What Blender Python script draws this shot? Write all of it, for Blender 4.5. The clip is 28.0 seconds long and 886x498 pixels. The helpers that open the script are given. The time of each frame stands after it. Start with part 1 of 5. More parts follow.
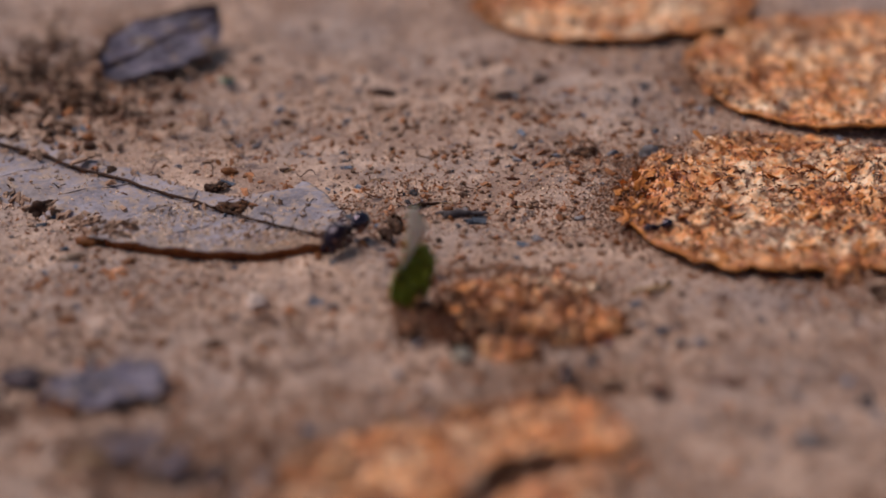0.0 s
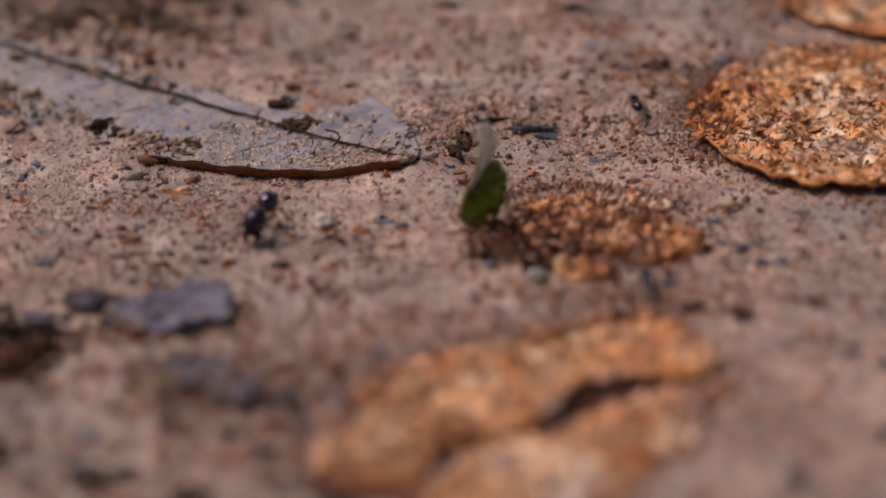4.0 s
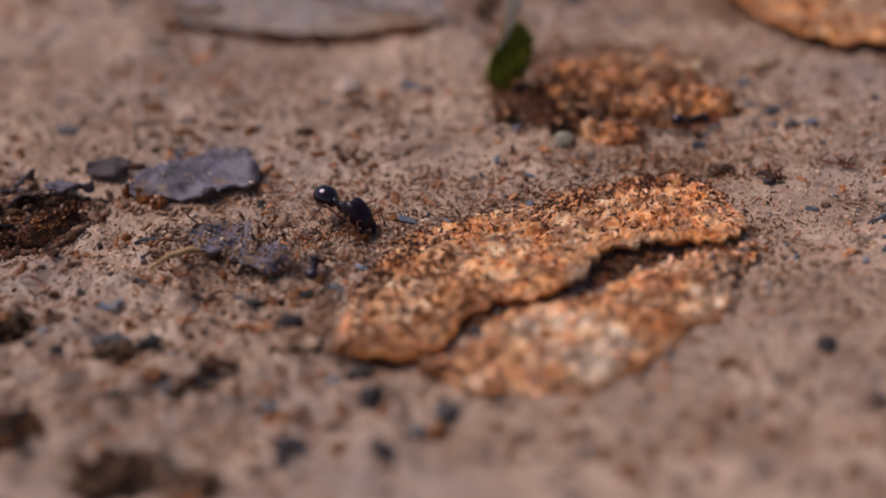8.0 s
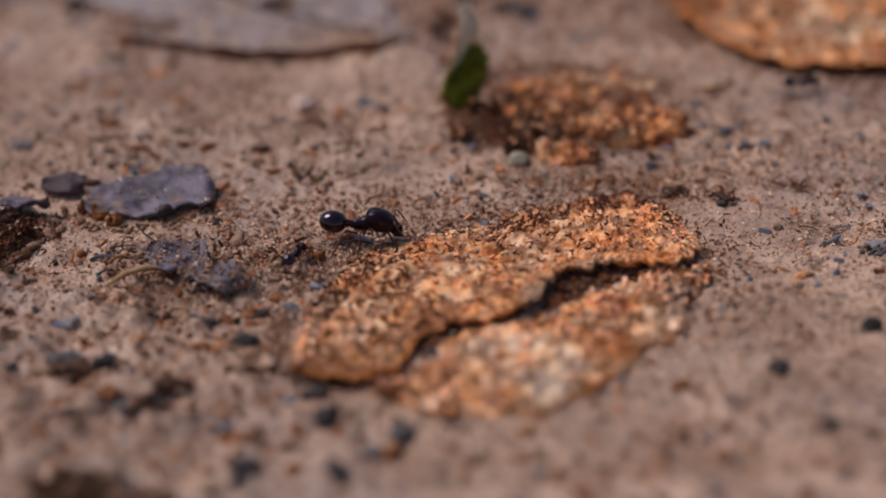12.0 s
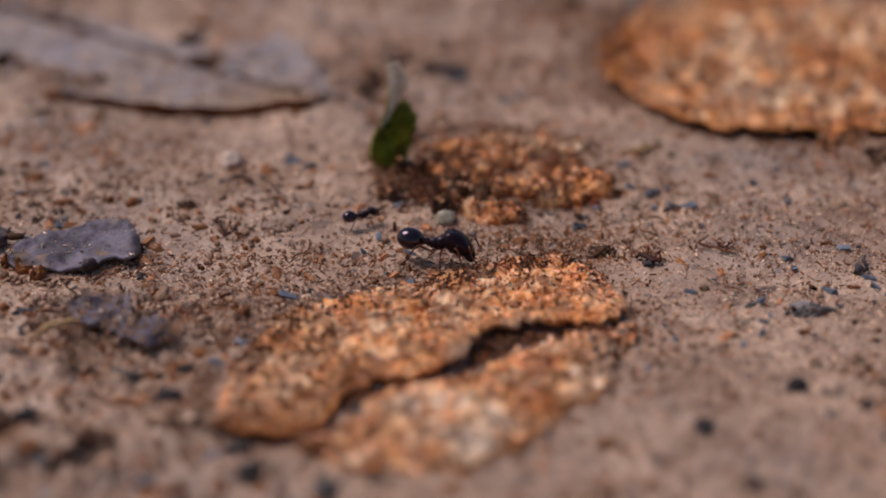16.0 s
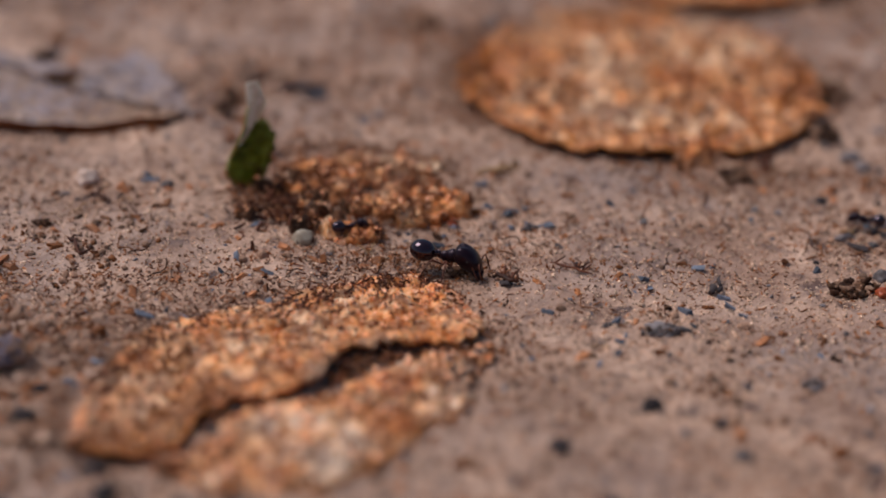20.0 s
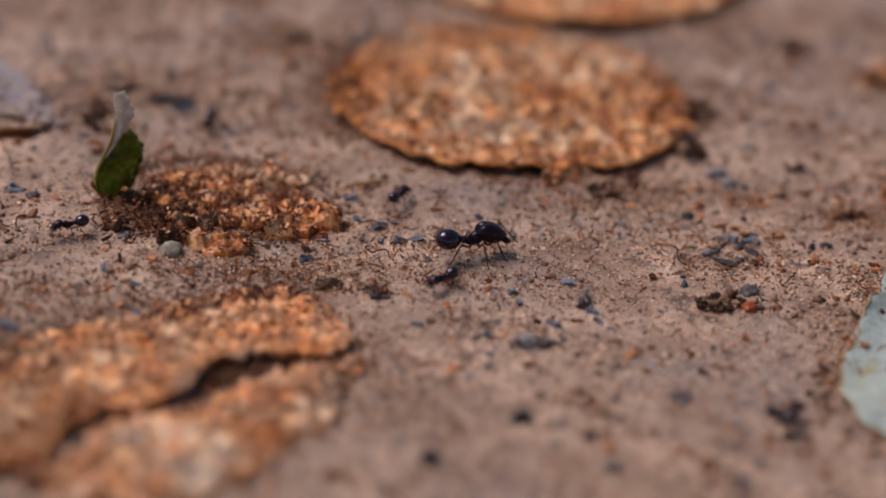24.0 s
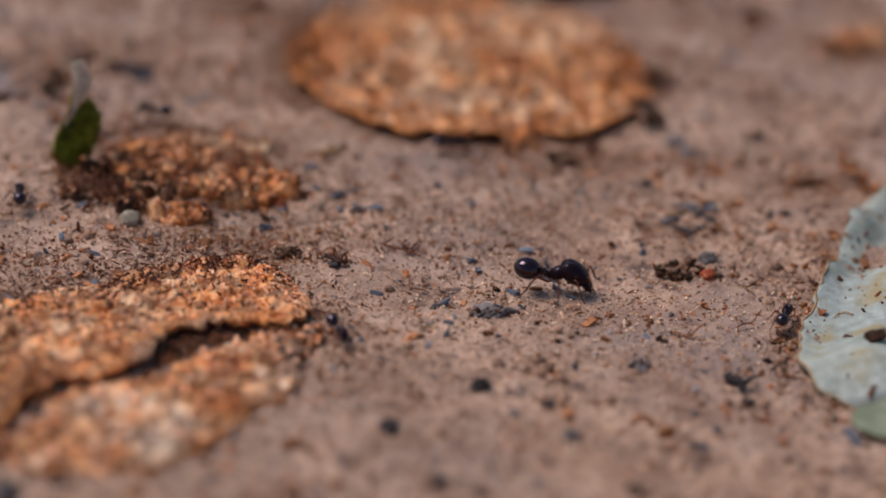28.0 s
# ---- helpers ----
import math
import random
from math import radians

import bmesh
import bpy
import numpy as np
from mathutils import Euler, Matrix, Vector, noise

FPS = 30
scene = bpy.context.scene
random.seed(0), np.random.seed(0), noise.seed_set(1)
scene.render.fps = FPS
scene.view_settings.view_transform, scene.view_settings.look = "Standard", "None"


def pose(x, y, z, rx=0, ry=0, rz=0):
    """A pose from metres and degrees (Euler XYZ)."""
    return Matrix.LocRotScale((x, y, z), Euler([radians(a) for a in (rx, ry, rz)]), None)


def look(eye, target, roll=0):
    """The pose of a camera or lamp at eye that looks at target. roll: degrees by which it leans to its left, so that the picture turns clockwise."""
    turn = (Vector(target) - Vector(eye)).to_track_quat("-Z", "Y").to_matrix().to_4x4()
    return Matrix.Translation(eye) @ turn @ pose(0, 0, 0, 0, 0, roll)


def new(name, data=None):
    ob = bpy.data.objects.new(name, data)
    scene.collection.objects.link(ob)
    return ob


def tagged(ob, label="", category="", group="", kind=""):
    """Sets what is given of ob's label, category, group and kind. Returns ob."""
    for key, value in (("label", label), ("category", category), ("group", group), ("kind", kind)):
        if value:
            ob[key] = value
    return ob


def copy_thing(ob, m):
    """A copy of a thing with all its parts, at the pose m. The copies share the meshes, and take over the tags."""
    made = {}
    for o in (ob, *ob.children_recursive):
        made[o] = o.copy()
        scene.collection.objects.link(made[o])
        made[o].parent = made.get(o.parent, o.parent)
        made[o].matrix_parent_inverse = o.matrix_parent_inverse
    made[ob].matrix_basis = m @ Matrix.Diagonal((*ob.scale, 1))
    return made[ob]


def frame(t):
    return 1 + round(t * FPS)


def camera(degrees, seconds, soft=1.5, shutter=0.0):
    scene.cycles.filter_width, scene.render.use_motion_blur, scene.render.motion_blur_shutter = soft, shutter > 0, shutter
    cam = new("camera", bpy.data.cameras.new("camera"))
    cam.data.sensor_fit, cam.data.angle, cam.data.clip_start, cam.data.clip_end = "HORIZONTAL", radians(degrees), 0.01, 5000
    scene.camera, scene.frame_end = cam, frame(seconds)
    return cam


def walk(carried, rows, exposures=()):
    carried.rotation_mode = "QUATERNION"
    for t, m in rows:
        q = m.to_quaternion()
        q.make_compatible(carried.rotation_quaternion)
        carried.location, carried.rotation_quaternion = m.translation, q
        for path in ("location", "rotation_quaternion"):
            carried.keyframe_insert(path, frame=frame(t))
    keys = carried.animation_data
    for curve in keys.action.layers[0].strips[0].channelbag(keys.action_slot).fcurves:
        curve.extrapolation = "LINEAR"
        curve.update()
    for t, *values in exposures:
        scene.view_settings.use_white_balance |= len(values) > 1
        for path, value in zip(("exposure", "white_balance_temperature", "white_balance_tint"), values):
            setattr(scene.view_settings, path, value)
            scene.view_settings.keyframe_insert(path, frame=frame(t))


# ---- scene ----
# macro view over the soil; the camera stands nearly still and turns after the ant
cam = camera(22, 28.0, 1.8, 0.5)
PATH = [
    (0.0, look((-0.00765, -0.15698, 0.11641), (-0.00152, 0.06118, 0.01658), -1.2)),
    (0.5, look((-0.00804, -0.15693, 0.1166), (-0.00194, 0.06087, 0.01597), -1.19)),
    (1.0, look((-0.00823, -0.15694, 0.11656), (-0.00241, 0.06058, 0.01531), -1.19)),
    (1.5, look((-0.00805, -0.157, 0.11724), (-0.00288, 0.06003, 0.01492), -1.22)),
    (2.0, look((-0.00906, -0.15639, 0.11604), (-0.0036, 0.06062, 0.01368), -1.35)),
    (2.5, look((-0.00854, -0.15605, 0.11562), (-0.0043, 0.06071, 0.01268), -1.51)),
    (4.5, look((-0.01048, -0.14878, 0.11302), (-0.01154, 0.0646, 0.00318), -2.54)),
    (5.0, look((-0.01017, -0.14784, 0.11209), (-0.01342, 0.06459, 0.00046), -3.04)),
    (5.5, look((-0.00952, -0.14788, 0.11247), (-0.01347, 0.06331, -0.00146), -3.27)),
    (6.0, look((-0.00948, -0.1477, 0.113), (-0.01331, 0.06227, -0.00319), -3.2)),
    (6.5, look((-0.00975, -0.14822, 0.11263), (-0.01322, 0.06114, -0.00467), -3.11)),
    (7.0, look((-0.00925, -0.14793, 0.1134), (-0.01308, 0.06026, -0.00594), -3.23)),
    (7.5, look((-0.01001, -0.14884, 0.11307), (-0.01294, 0.05919, -0.00657), -3.0)),
    (8.0, look((-0.00927, -0.14812, 0.11381), (-0.0128, 0.05908, -0.00726), -3.23)),
    (8.5, look((-0.00945, -0.14857, 0.11442), (-0.01262, 0.05837, -0.00709), -3.1)),
    (9.0, look((-0.00952, -0.14818, 0.11487), (-0.01246, 0.05858, -0.00696), -2.98)),
    (9.5, look((-0.00937, -0.14773, 0.11477), (-0.01202, 0.05935, -0.00653), -2.88)),
    (10.0, look((-0.00973, -0.14811, 0.1154), (-0.01147, 0.05907, -0.00573), -2.65)),
    (10.5, look((-0.00962, -0.14802, 0.1154), (-0.01074, 0.05927, -0.00556), -2.55)),
    (11.0, look((-0.01, -0.14803, 0.11496), (-0.01, 0.05945, -0.00566), -2.33)),
    (11.5, look((-0.00971, -0.14774, 0.1153), (-0.00904, 0.05954, -0.00566), -2.25)),
    (12.0, look((-0.01015, -0.14808, 0.11582), (-0.00795, 0.05914, -0.00525), -1.99)),
    (12.5, look((-0.00988, -0.14773, 0.1153), (-0.00689, 0.05994, -0.00496), -1.82)),
    (14.5, look((-0.01005, -0.1479, 0.11466), (-0.0028, 0.06184, -0.00177), -0.88)),
    (15.0, look((-0.0096, -0.14815, 0.11502), (-0.0019, 0.06173, -0.00113), -0.73)),
    (15.5, look((-0.00968, -0.14806, 0.11427), (-0.00103, 0.06233, -0.00087), -0.68)),
    (16.0, look((-0.01004, -0.1482, 0.11412), (2e-05, 0.06246, -0.00042), -0.32)),
    (16.5, look((-0.00923, -0.14805, 0.11464), (0.00129, 0.06259, 9e-05), -0.23)),
    (17.0, look((-0.00986, -0.14793, 0.11395), (0.00286, 0.06311, 0.00036), 0.17)),
    (17.5, look((-0.01003, -0.14809, 0.11326), (0.00459, 0.06344, 0.0008), 0.32)),
    (18.0, look((-0.00988, -0.14806, 0.11438), (0.00644, 0.06303, 0.00136), 0.74)),
    (18.5, look((-0.01025, -0.14777, 0.114), (0.00855, 0.06333, 0.00137), 1.02)),
    (19.0, look((-0.01055, -0.14822, 0.11434), (0.01068, 0.06265, 0.00172), 1.33)),
    (19.5, look((-0.01071, -0.14771, 0.11363), (0.01287, 0.06306, 0.0013), 1.61)),
    (20.0, look((-0.00996, -0.14805, 0.11451), (0.01498, 0.06225, 0.00158), 1.79)),
    (20.5, look((-0.01021, -0.14777, 0.11414), (0.01709, 0.06234, 0.0014), 2.16)),
    (21.0, look((-0.01029, -0.14835, 0.11395), (0.019, 0.06168, 0.00157), 2.42)),
    (21.5, look((-0.01063, -0.14819, 0.11405), (0.02095, 0.06146, 0.00159), 2.74)),
    (23.5, look((-0.01083, -0.1482, 0.11375), (0.02762, 0.06124, 0.00305), 3.77)),
    (24.0, look((-0.01082, -0.14814, 0.11332), (0.02866, 0.06142, 0.0032), 3.9)),
    (24.5, look((-0.01122, -0.14847, 0.11355), (0.02928, 0.0609, 0.00345), 4.06)),
    (25.0, look((-0.01104, -0.14832, 0.11277), (0.02981, 0.06116, 0.003), 4.09)),
    (25.5, look((-0.01123, -0.14832, 0.11307), (0.03007, 0.06075, 0.00268), 4.22)),
    (26.0, look((-0.01116, -0.14797, 0.11281), (0.03047, 0.0608, 0.00199), 4.2)),
    (26.5, look((-0.01085, -0.14878, 0.11305), (0.03062, 0.05981, 0.00183), 4.12)),
    (27.0, look((-0.01045, -0.14825, 0.1131), (0.03107, 0.05992, 0.00112), 4.05)),
    (27.5, look((-0.01012, -0.14841, 0.11435), (0.03165, 0.059, 0.00106), 4.14)),
    (28.0, look((-0.01046, -0.1483, 0.11353), (0.0328, 0.05902, 0.00062), 4.27)),
]
walk(cam, PATH)

# world, sun and exposure: soft open shade under a bright sky
world = bpy.data.worlds.new("world")
scene.world = world
world.use_nodes = True
wn = world.node_tree.nodes
sky = wn.new("ShaderNodeTexSky")
sky.sky_type, sky.sun_disc = "NISHITA", False
sky.sun_elevation, sky.sun_rotation = radians(58), radians(-63)
world.node_tree.links.new(sky.outputs[0], wn["Background"].inputs[0])
wn["Background"].inputs[1].default_value = 0.085
sun = new("sun", bpy.data.lights.new("sun", "SUN"))
sun.data.energy, sun.data.angle, sun.data.color = 2.8, radians(32), (1.0, 0.98, 1.0)
sun.matrix_world = look((-0.47, 0.24, 0.85), (0, 0, 0))
scene.view_settings.exposure = -0.1

MM = 0.001


# ---- materials ----
def material(name, dark, light, scale=300, fine=2500, speck=None, amount=0.0, speck_scale=900, rough=0.8,
             bump=0.3, depth=0.0003, stretch=(1, 1, 1), random=0.0, coat=0.0, sharp=0.14, gloss=0.25, middle=0.5, blur=0.03, tint=(1, 1, 1), patch=None, patch_scale=60, patch_amount=0.5, mid=None, wet=None, wet_scale=30, wet_amount=0.6):
    """Two tones mixed by noise at two scales, with optional specks, on the geometry's own coordinates (per metre)."""
    m = bpy.data.materials.new(name)
    m.use_nodes = True
    n, link = m.node_tree.nodes, m.node_tree.links.new
    shader = n["Principled BSDF"]
    place = n.new("ShaderNodeTexCoord")
    mapping = n.new("ShaderNodeMapping")
    mapping.inputs["Scale"].default_value = stretch
    link(place.outputs["Object"], mapping.inputs["Vector"])

    def noisy(s, detail):
        t = n.new("ShaderNodeTexNoise")
        t.inputs["Scale"].default_value, t.inputs["Detail"].default_value = s, detail
        t.inputs["Roughness"].default_value = 0.6
        link(mapping.outputs[0], t.inputs["Vector"])
        return t

    big, small = noisy(scale, 5), noisy(fine, 4)
    blend = n.new("ShaderNodeMath")
    blend.operation = "MULTIPLY_ADD"
    link(big.outputs[0], blend.inputs[0])
    blend.inputs[1].default_value = 0.6
    half = n.new("ShaderNodeMath")
    half.operation = "MULTIPLY"
    half.inputs[1].default_value = 0.4
    link(small.outputs[0], half.inputs[0])
    link(half.outputs[0], blend.inputs[2])
    ramp = n.new("ShaderNodeValToRGB")
    ramp.color_ramp.elements[0].position, ramp.color_ramp.elements[1].position = middle - sharp, middle + sharp
    ramp.color_ramp.elements[0].color, ramp.color_ramp.elements[1].color = (*dark, 1), (*light, 1)
    if mid:
        ramp.color_ramp.elements.new(middle).color = (*mid, 1)
    link(blend.outputs[0], ramp.inputs[0])
    colour = ramp.outputs[0]
    if speck:
        cells = noisy(speck_scale, 2)
        edge = n.new("ShaderNodeMapRange")
        edge.inputs["From Min"].default_value = 0.65 - blur - 0.3 * amount
        edge.inputs["From Max"].default_value = 0.65 + blur - 0.3 * amount
        link(cells.outputs[0], edge.inputs["Value"])
        mix = n.new("ShaderNodeMix")
        mix.data_type = "RGBA"
        link(edge.outputs[0], mix.inputs["Factor"])
        link(colour, mix.inputs["A"])
        mix.inputs["B"].default_value = (*speck, 1)
        colour = mix.outputs["Result"]
    for tone, size, most, octaves in ((patch, patch_scale, patch_amount, 6), (wet, wet_scale, wet_amount, 4)):
        # wide soft stains of a third and a fourth tone
        if tone:
            stain = noisy(size, octaves)
            soft = n.new("ShaderNodeMapRange")
            soft.inputs["From Min"].default_value, soft.inputs["From Max"].default_value = 0.47, 0.68
            soft.inputs["To Max"].default_value = most
            link(stain.outputs[0], soft.inputs["Value"])
            over = n.new("ShaderNodeMix")
            over.data_type = "RGBA"
            link(soft.outputs[0], over.inputs["Factor"])
            link(colour, over.inputs["A"])
            over.inputs["B"].default_value = (*tone, 1)
            colour = over.outputs["Result"]
    if random:
        info = n.new("ShaderNodeObjectInfo")
        island = n.new("ShaderNodeNewGeometry")
        total = n.new("ShaderNodeMath")
        total.operation = "ADD"
        link(info.outputs["Random"], total.inputs[0])
        link(island.outputs["Random Per Island"], total.inputs[1])
        frac = n.new("ShaderNodeMath")
        frac.operation = "FRACT"
        link(total.outputs[0], frac.inputs[0])
        span = n.new("ShaderNodeMapRange")
        span.inputs["To Min"].default_value, span.inputs["To Max"].default_value = 1 - random, 1 + random
        link(frac.outputs[0], span.inputs["Value"])
        hsv = n.new("ShaderNodeHueSaturation")
        link(span.outputs[0], hsv.inputs["Value"])
        link(colour, hsv.inputs["Color"])
        colour = hsv.outputs[0]
    link(colour, shader.inputs["Base Color"])
    b = n.new("ShaderNodeBump")
    b.inputs["Strength"].default_value, b.inputs["Distance"].default_value = bump, depth
    link(blend.outputs[0], b.inputs["Height"])
    link(b.outputs[0], shader.inputs["Normal"])
    link(b.outputs[0], shader.inputs["Coat Normal"])
    shader.inputs["Roughness"].default_value = rough
    shader.inputs["Specular IOR Level"].default_value = gloss
    shader.inputs["Specular Tint"].default_value = (*tint, 1)
    shader.inputs["Coat Weight"].default_value = coat
    shader.inputs["Coat Roughness"].default_value = 0.25
    return m


def husk_material(name, tones, crease=0.75, dirt=0.45, specks=0.4):
    """Leathery husk: patches of four tones, thin broken creases coloured darker round flat cells, brown dirt and fine
    dark specks.
    """
    m = bpy.data.materials.new(name)
    m.use_nodes = True
    n, link = m.node_tree.nodes, m.node_tree.links.new
    shader = n["Principled BSDF"]
    place = n.new("ShaderNodeTexCoord").outputs["Object"]

    def noisy(scale, detail, distort=0.0):
        t = n.new("ShaderNodeTexNoise")
        t.inputs["Scale"].default_value, t.inputs["Detail"].default_value = scale, detail
        t.inputs["Roughness"].default_value, t.inputs["Distortion"].default_value = 0.62, distort
        link(place, t.inputs["Vector"])
        return t.outputs[0]

    def span(value, lo, hi, to=1.0, start=0.0):
        r = n.new("ShaderNodeMapRange")
        for key, v in (("From Min", lo), ("From Max", hi), ("To Min", start), ("To Max", to)):
            r.inputs[key].default_value = v
        link(value, r.inputs["Value"])
        return r.outputs[0]

    def math_node(kind, a, b):
        r = n.new("ShaderNodeMath")
        r.operation = kind
        for k, v in enumerate((a, b)):
            if isinstance(v, float):
                r.inputs[k].default_value = v
            else:
                link(v, r.inputs[k])
        return r.outputs[0]

    def over(factor, a, b):
        r = n.new("ShaderNodeMix")
        r.data_type = "RGBA"
        link(factor, r.inputs["Factor"])
        link(a, r.inputs["A"])
        r.inputs["B"].default_value = (*b, 1)
        return r.outputs["Result"]

    wide, small = noisy(210, 5, 0.4), noisy(1500, 5)
    broad = math_node("ADD", math_node("MULTIPLY", noisy(65, 3), 0.35), 0.0)
    height = math_node("ADD", math_node("ADD", math_node("MULTIPLY", wide, 0.36), math_node("MULTIPLY", small, 0.29)), broad)
    ramp = n.new("ShaderNodeValToRGB")
    spots = ramp.color_ramp.elements
    spots[0].position, spots[0].color = 0.408, (*tones[0], 1)
    spots[1].position, spots[1].color = 0.56, (*tones[3], 1)
    spots.new(0.444).color = (*tones[1], 1)
    spots.new(0.49).color = (*tones[2], 1)
    link(height, ramp.inputs[0])
    colour = ramp.outputs[0]
    bent = n.new("ShaderNodeVectorMath")
    bent.operation = "MULTIPLY_ADD"
    shift = n.new("ShaderNodeTexNoise")
    shift.inputs["Scale"].default_value = 500
    link(place, shift.inputs["Vector"])
    link(shift.outputs["Color"], bent.inputs[0])
    bent.inputs[1].default_value = (0.0022, 0.0022, 0.0022)
    link(place, bent.inputs[2])
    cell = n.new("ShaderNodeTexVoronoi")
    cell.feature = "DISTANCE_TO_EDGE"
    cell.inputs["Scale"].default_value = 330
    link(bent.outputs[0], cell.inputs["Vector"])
    # the creases' darkening is put into the colour as well as the bump
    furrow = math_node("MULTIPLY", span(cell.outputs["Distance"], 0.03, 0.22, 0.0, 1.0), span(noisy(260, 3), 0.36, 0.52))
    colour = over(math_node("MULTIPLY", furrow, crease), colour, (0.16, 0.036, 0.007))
    colour = over(span(noisy(85, 5, 0.6), 0.50, 0.62, dirt), colour, (0.20, 0.052, 0.012))
    dots = math_node("MULTIPLY", span(noisy(1150, 2), 0.60, 0.66), span(noisy(150, 3), 0.42, 0.60, specks))
    colour = over(dots, colour, (0.055, 0.014, 0.006))
    link(colour, shader.inputs["Base Color"])
    b = n.new("ShaderNodeBump")
    b.inputs["Strength"].default_value, b.inputs["Distance"].default_value = 0.9, 0.0008
    link(math_node("SUBTRACT", height, math_node("MULTIPLY", furrow, 0.35)), b.inputs["Height"])
    link(b.outputs[0], shader.inputs["Normal"])
    shader.inputs["Roughness"].default_value = 0.42
    shader.inputs["Specular IOR Level"].default_value = 0.4
    return m


EARTH = material("earth", (0.22, 0.112, 0.068), (0.66, 0.41, 0.285), 105, 1700, (0.11, 0.06, 0.046), 0.06, 330, 0.5, 0.9, 0.0005, sharp=0.13, blur=0.06, gloss=0.4, patch=(0.22, 0.10, 0.055), patch_scale=70, patch_amount=0.6, wet=(0.30, 0.205, 0.17), wet_scale=38, wet_amount=0.75)
GRAIN = material("sand_grain", (0.36, 0.18, 0.10), (0.80, 0.55, 0.38), 300, 3000, rough=0.4, random=0.65)
CRUMB = material("soil_crumb", (0.17, 0.08, 0.046), (0.46, 0.265, 0.17), 500, 2800, rough=0.8, bump=0.9, depth=0.0006, random=0.45)
CHAFF = material("dark_chaff", (0.034, 0.009, 0.005), (0.17, 0.05, 0.02), 400, 3000, rough=0.65, random=0.6, gloss=0.25)
RUSTY = material("rusty_chaff", (0.17, 0.05, 0.014), (0.46, 0.165, 0.055), 400, 3000, rough=0.6, random=0.5)
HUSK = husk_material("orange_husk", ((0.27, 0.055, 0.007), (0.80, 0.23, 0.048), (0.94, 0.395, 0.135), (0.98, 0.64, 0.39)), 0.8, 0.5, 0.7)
FLAKE = material("husk_flake", (0.78, 0.23, 0.055), (0.98, 0.56, 0.34), 500, 2600, rough=0.42, random=0.3, gloss=0.35)
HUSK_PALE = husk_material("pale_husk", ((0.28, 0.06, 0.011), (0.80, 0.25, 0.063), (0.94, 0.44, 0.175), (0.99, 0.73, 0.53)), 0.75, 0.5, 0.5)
GREY_LEAF = material("grey_leaf", (0.15, 0.112, 0.11), (0.385, 0.305, 0.32), 130, 1700, (0.42, 0.27, 0.19), 0.30, 800, 0.62, 0.9, 0.0003, blur=0.10, patch=(0.38, 0.25, 0.185), patch_scale=40, patch_amount=0.85)
VIOLET_LEAF = material("violet_leaf", (0.058, 0.040, 0.048), (0.195, 0.145, 0.175), 240, 1900, (0.21, 0.125, 0.085), 0.10, 380, 0.55, 1.0, 0.0004, blur=0.06, sharp=0.1)
DARK_LOBE = material("dark_lobe", (0.03, 0.016, 0.018), (0.10, 0.055, 0.055), 260, 1900, rough=0.6, bump=0.9, depth=0.0004)
RIB = material("leaf_rib", (0.030, 0.012, 0.007), (0.10, 0.042, 0.022), 500, 3000, rough=0.75, random=0.3, gloss=0.15)
RIM = material("leaf_rim", (0.085, 0.024, 0.007), (0.32, 0.105, 0.028), 400, 2500, rough=0.65)
LEAF_EDGE = material("leaf_edge", (0.15, 0.034, 0.010), (0.42, 0.12, 0.034), 350, 2500, rough=0.6)
HUSK_EDGE = material("husk_edge", (0.26, 0.062, 0.008), (0.78, 0.27, 0.055), 260, 2200, rough=0.45, bump=0.8, depth=0.0005)
GREEN = material("green_leaf", (0.030, 0.031, 0.004), (0.22, 0.225, 0.012), 140, 1500, (0.075, 0.032, 0.008), 0.20, 260, 0.38, 0.7, 0.0004, blur=0.08)
GREEN_EDGE = material("green_leaf_edge", (0.09, 0.095, 0.010), (0.24, 0.22, 0.035), 300, 2000, rough=0.4)
PALE_STALK = material("pale_leaf_back", (0.40, 0.30, 0.22), (0.68, 0.56, 0.45), 300, 2000, rough=0.6)
PALE_LEAF = material("pale_leaf", (0.25, 0.25, 0.20), (0.50, 0.52, 0.47), 110, 900, (0.36, 0.27, 0.14), 0.13, 190, 0.42, 0.9, 0.0006, sharp=0.13, blur=0.07, gloss=0.4, patch=(0.42, 0.36, 0.20), patch_scale=55, patch_amount=0.55)
for leafy in (GREEN, GREEN_EDGE, PALE_STALK):
    skin = leafy.node_tree.nodes["Principled BSDF"]
    skin.inputs["Subsurface Weight"].default_value, skin.inputs["Subsurface Scale"].default_value = 0.6, 0.0015
LIME = material("lime_leaf", (0.16, 0.165, 0.09), (0.32, 0.33, 0.22), 200, 1500, rough=0.55)
SHELL = material("ant_shell", (0.005, 0.002, 0.004), (0.010, 0.004, 0.006), 900, 6000, rough=0.07, bump=0.03, depth=0.00004, gloss=0.7, tint=(1.0, 0.72, 0.82))
HEADSHELL = material("ant_head_shell", (0.005, 0.002, 0.004), (0.014, 0.005, 0.008), 900, 5000, rough=0.3, bump=0.4, depth=0.00008, gloss=0.25, stretch=(0.35, 1, 1), tint=(1.0, 0.72, 0.85))
LIMB = material("ant_limb", (0.05, 0.014, 0.008), (0.17, 0.05, 0.024), 900, 6000, rough=0.35)
STRAW = material("straw", (0.30, 0.145, 0.06), (0.54, 0.33, 0.16), 300, 2500, rough=0.6)
MOSS = material("moss_clod", (0.026, 0.012, 0.007), (0.15, 0.066, 0.032), 500, 3000, rough=0.8, bump=0.9, depth=0.0006, random=0.7, gloss=0.2)
WHITE = material("white_stone", (0.60, 0.38, 0.28), (0.86, 0.63, 0.51), 300, 2500, rough=0.55)
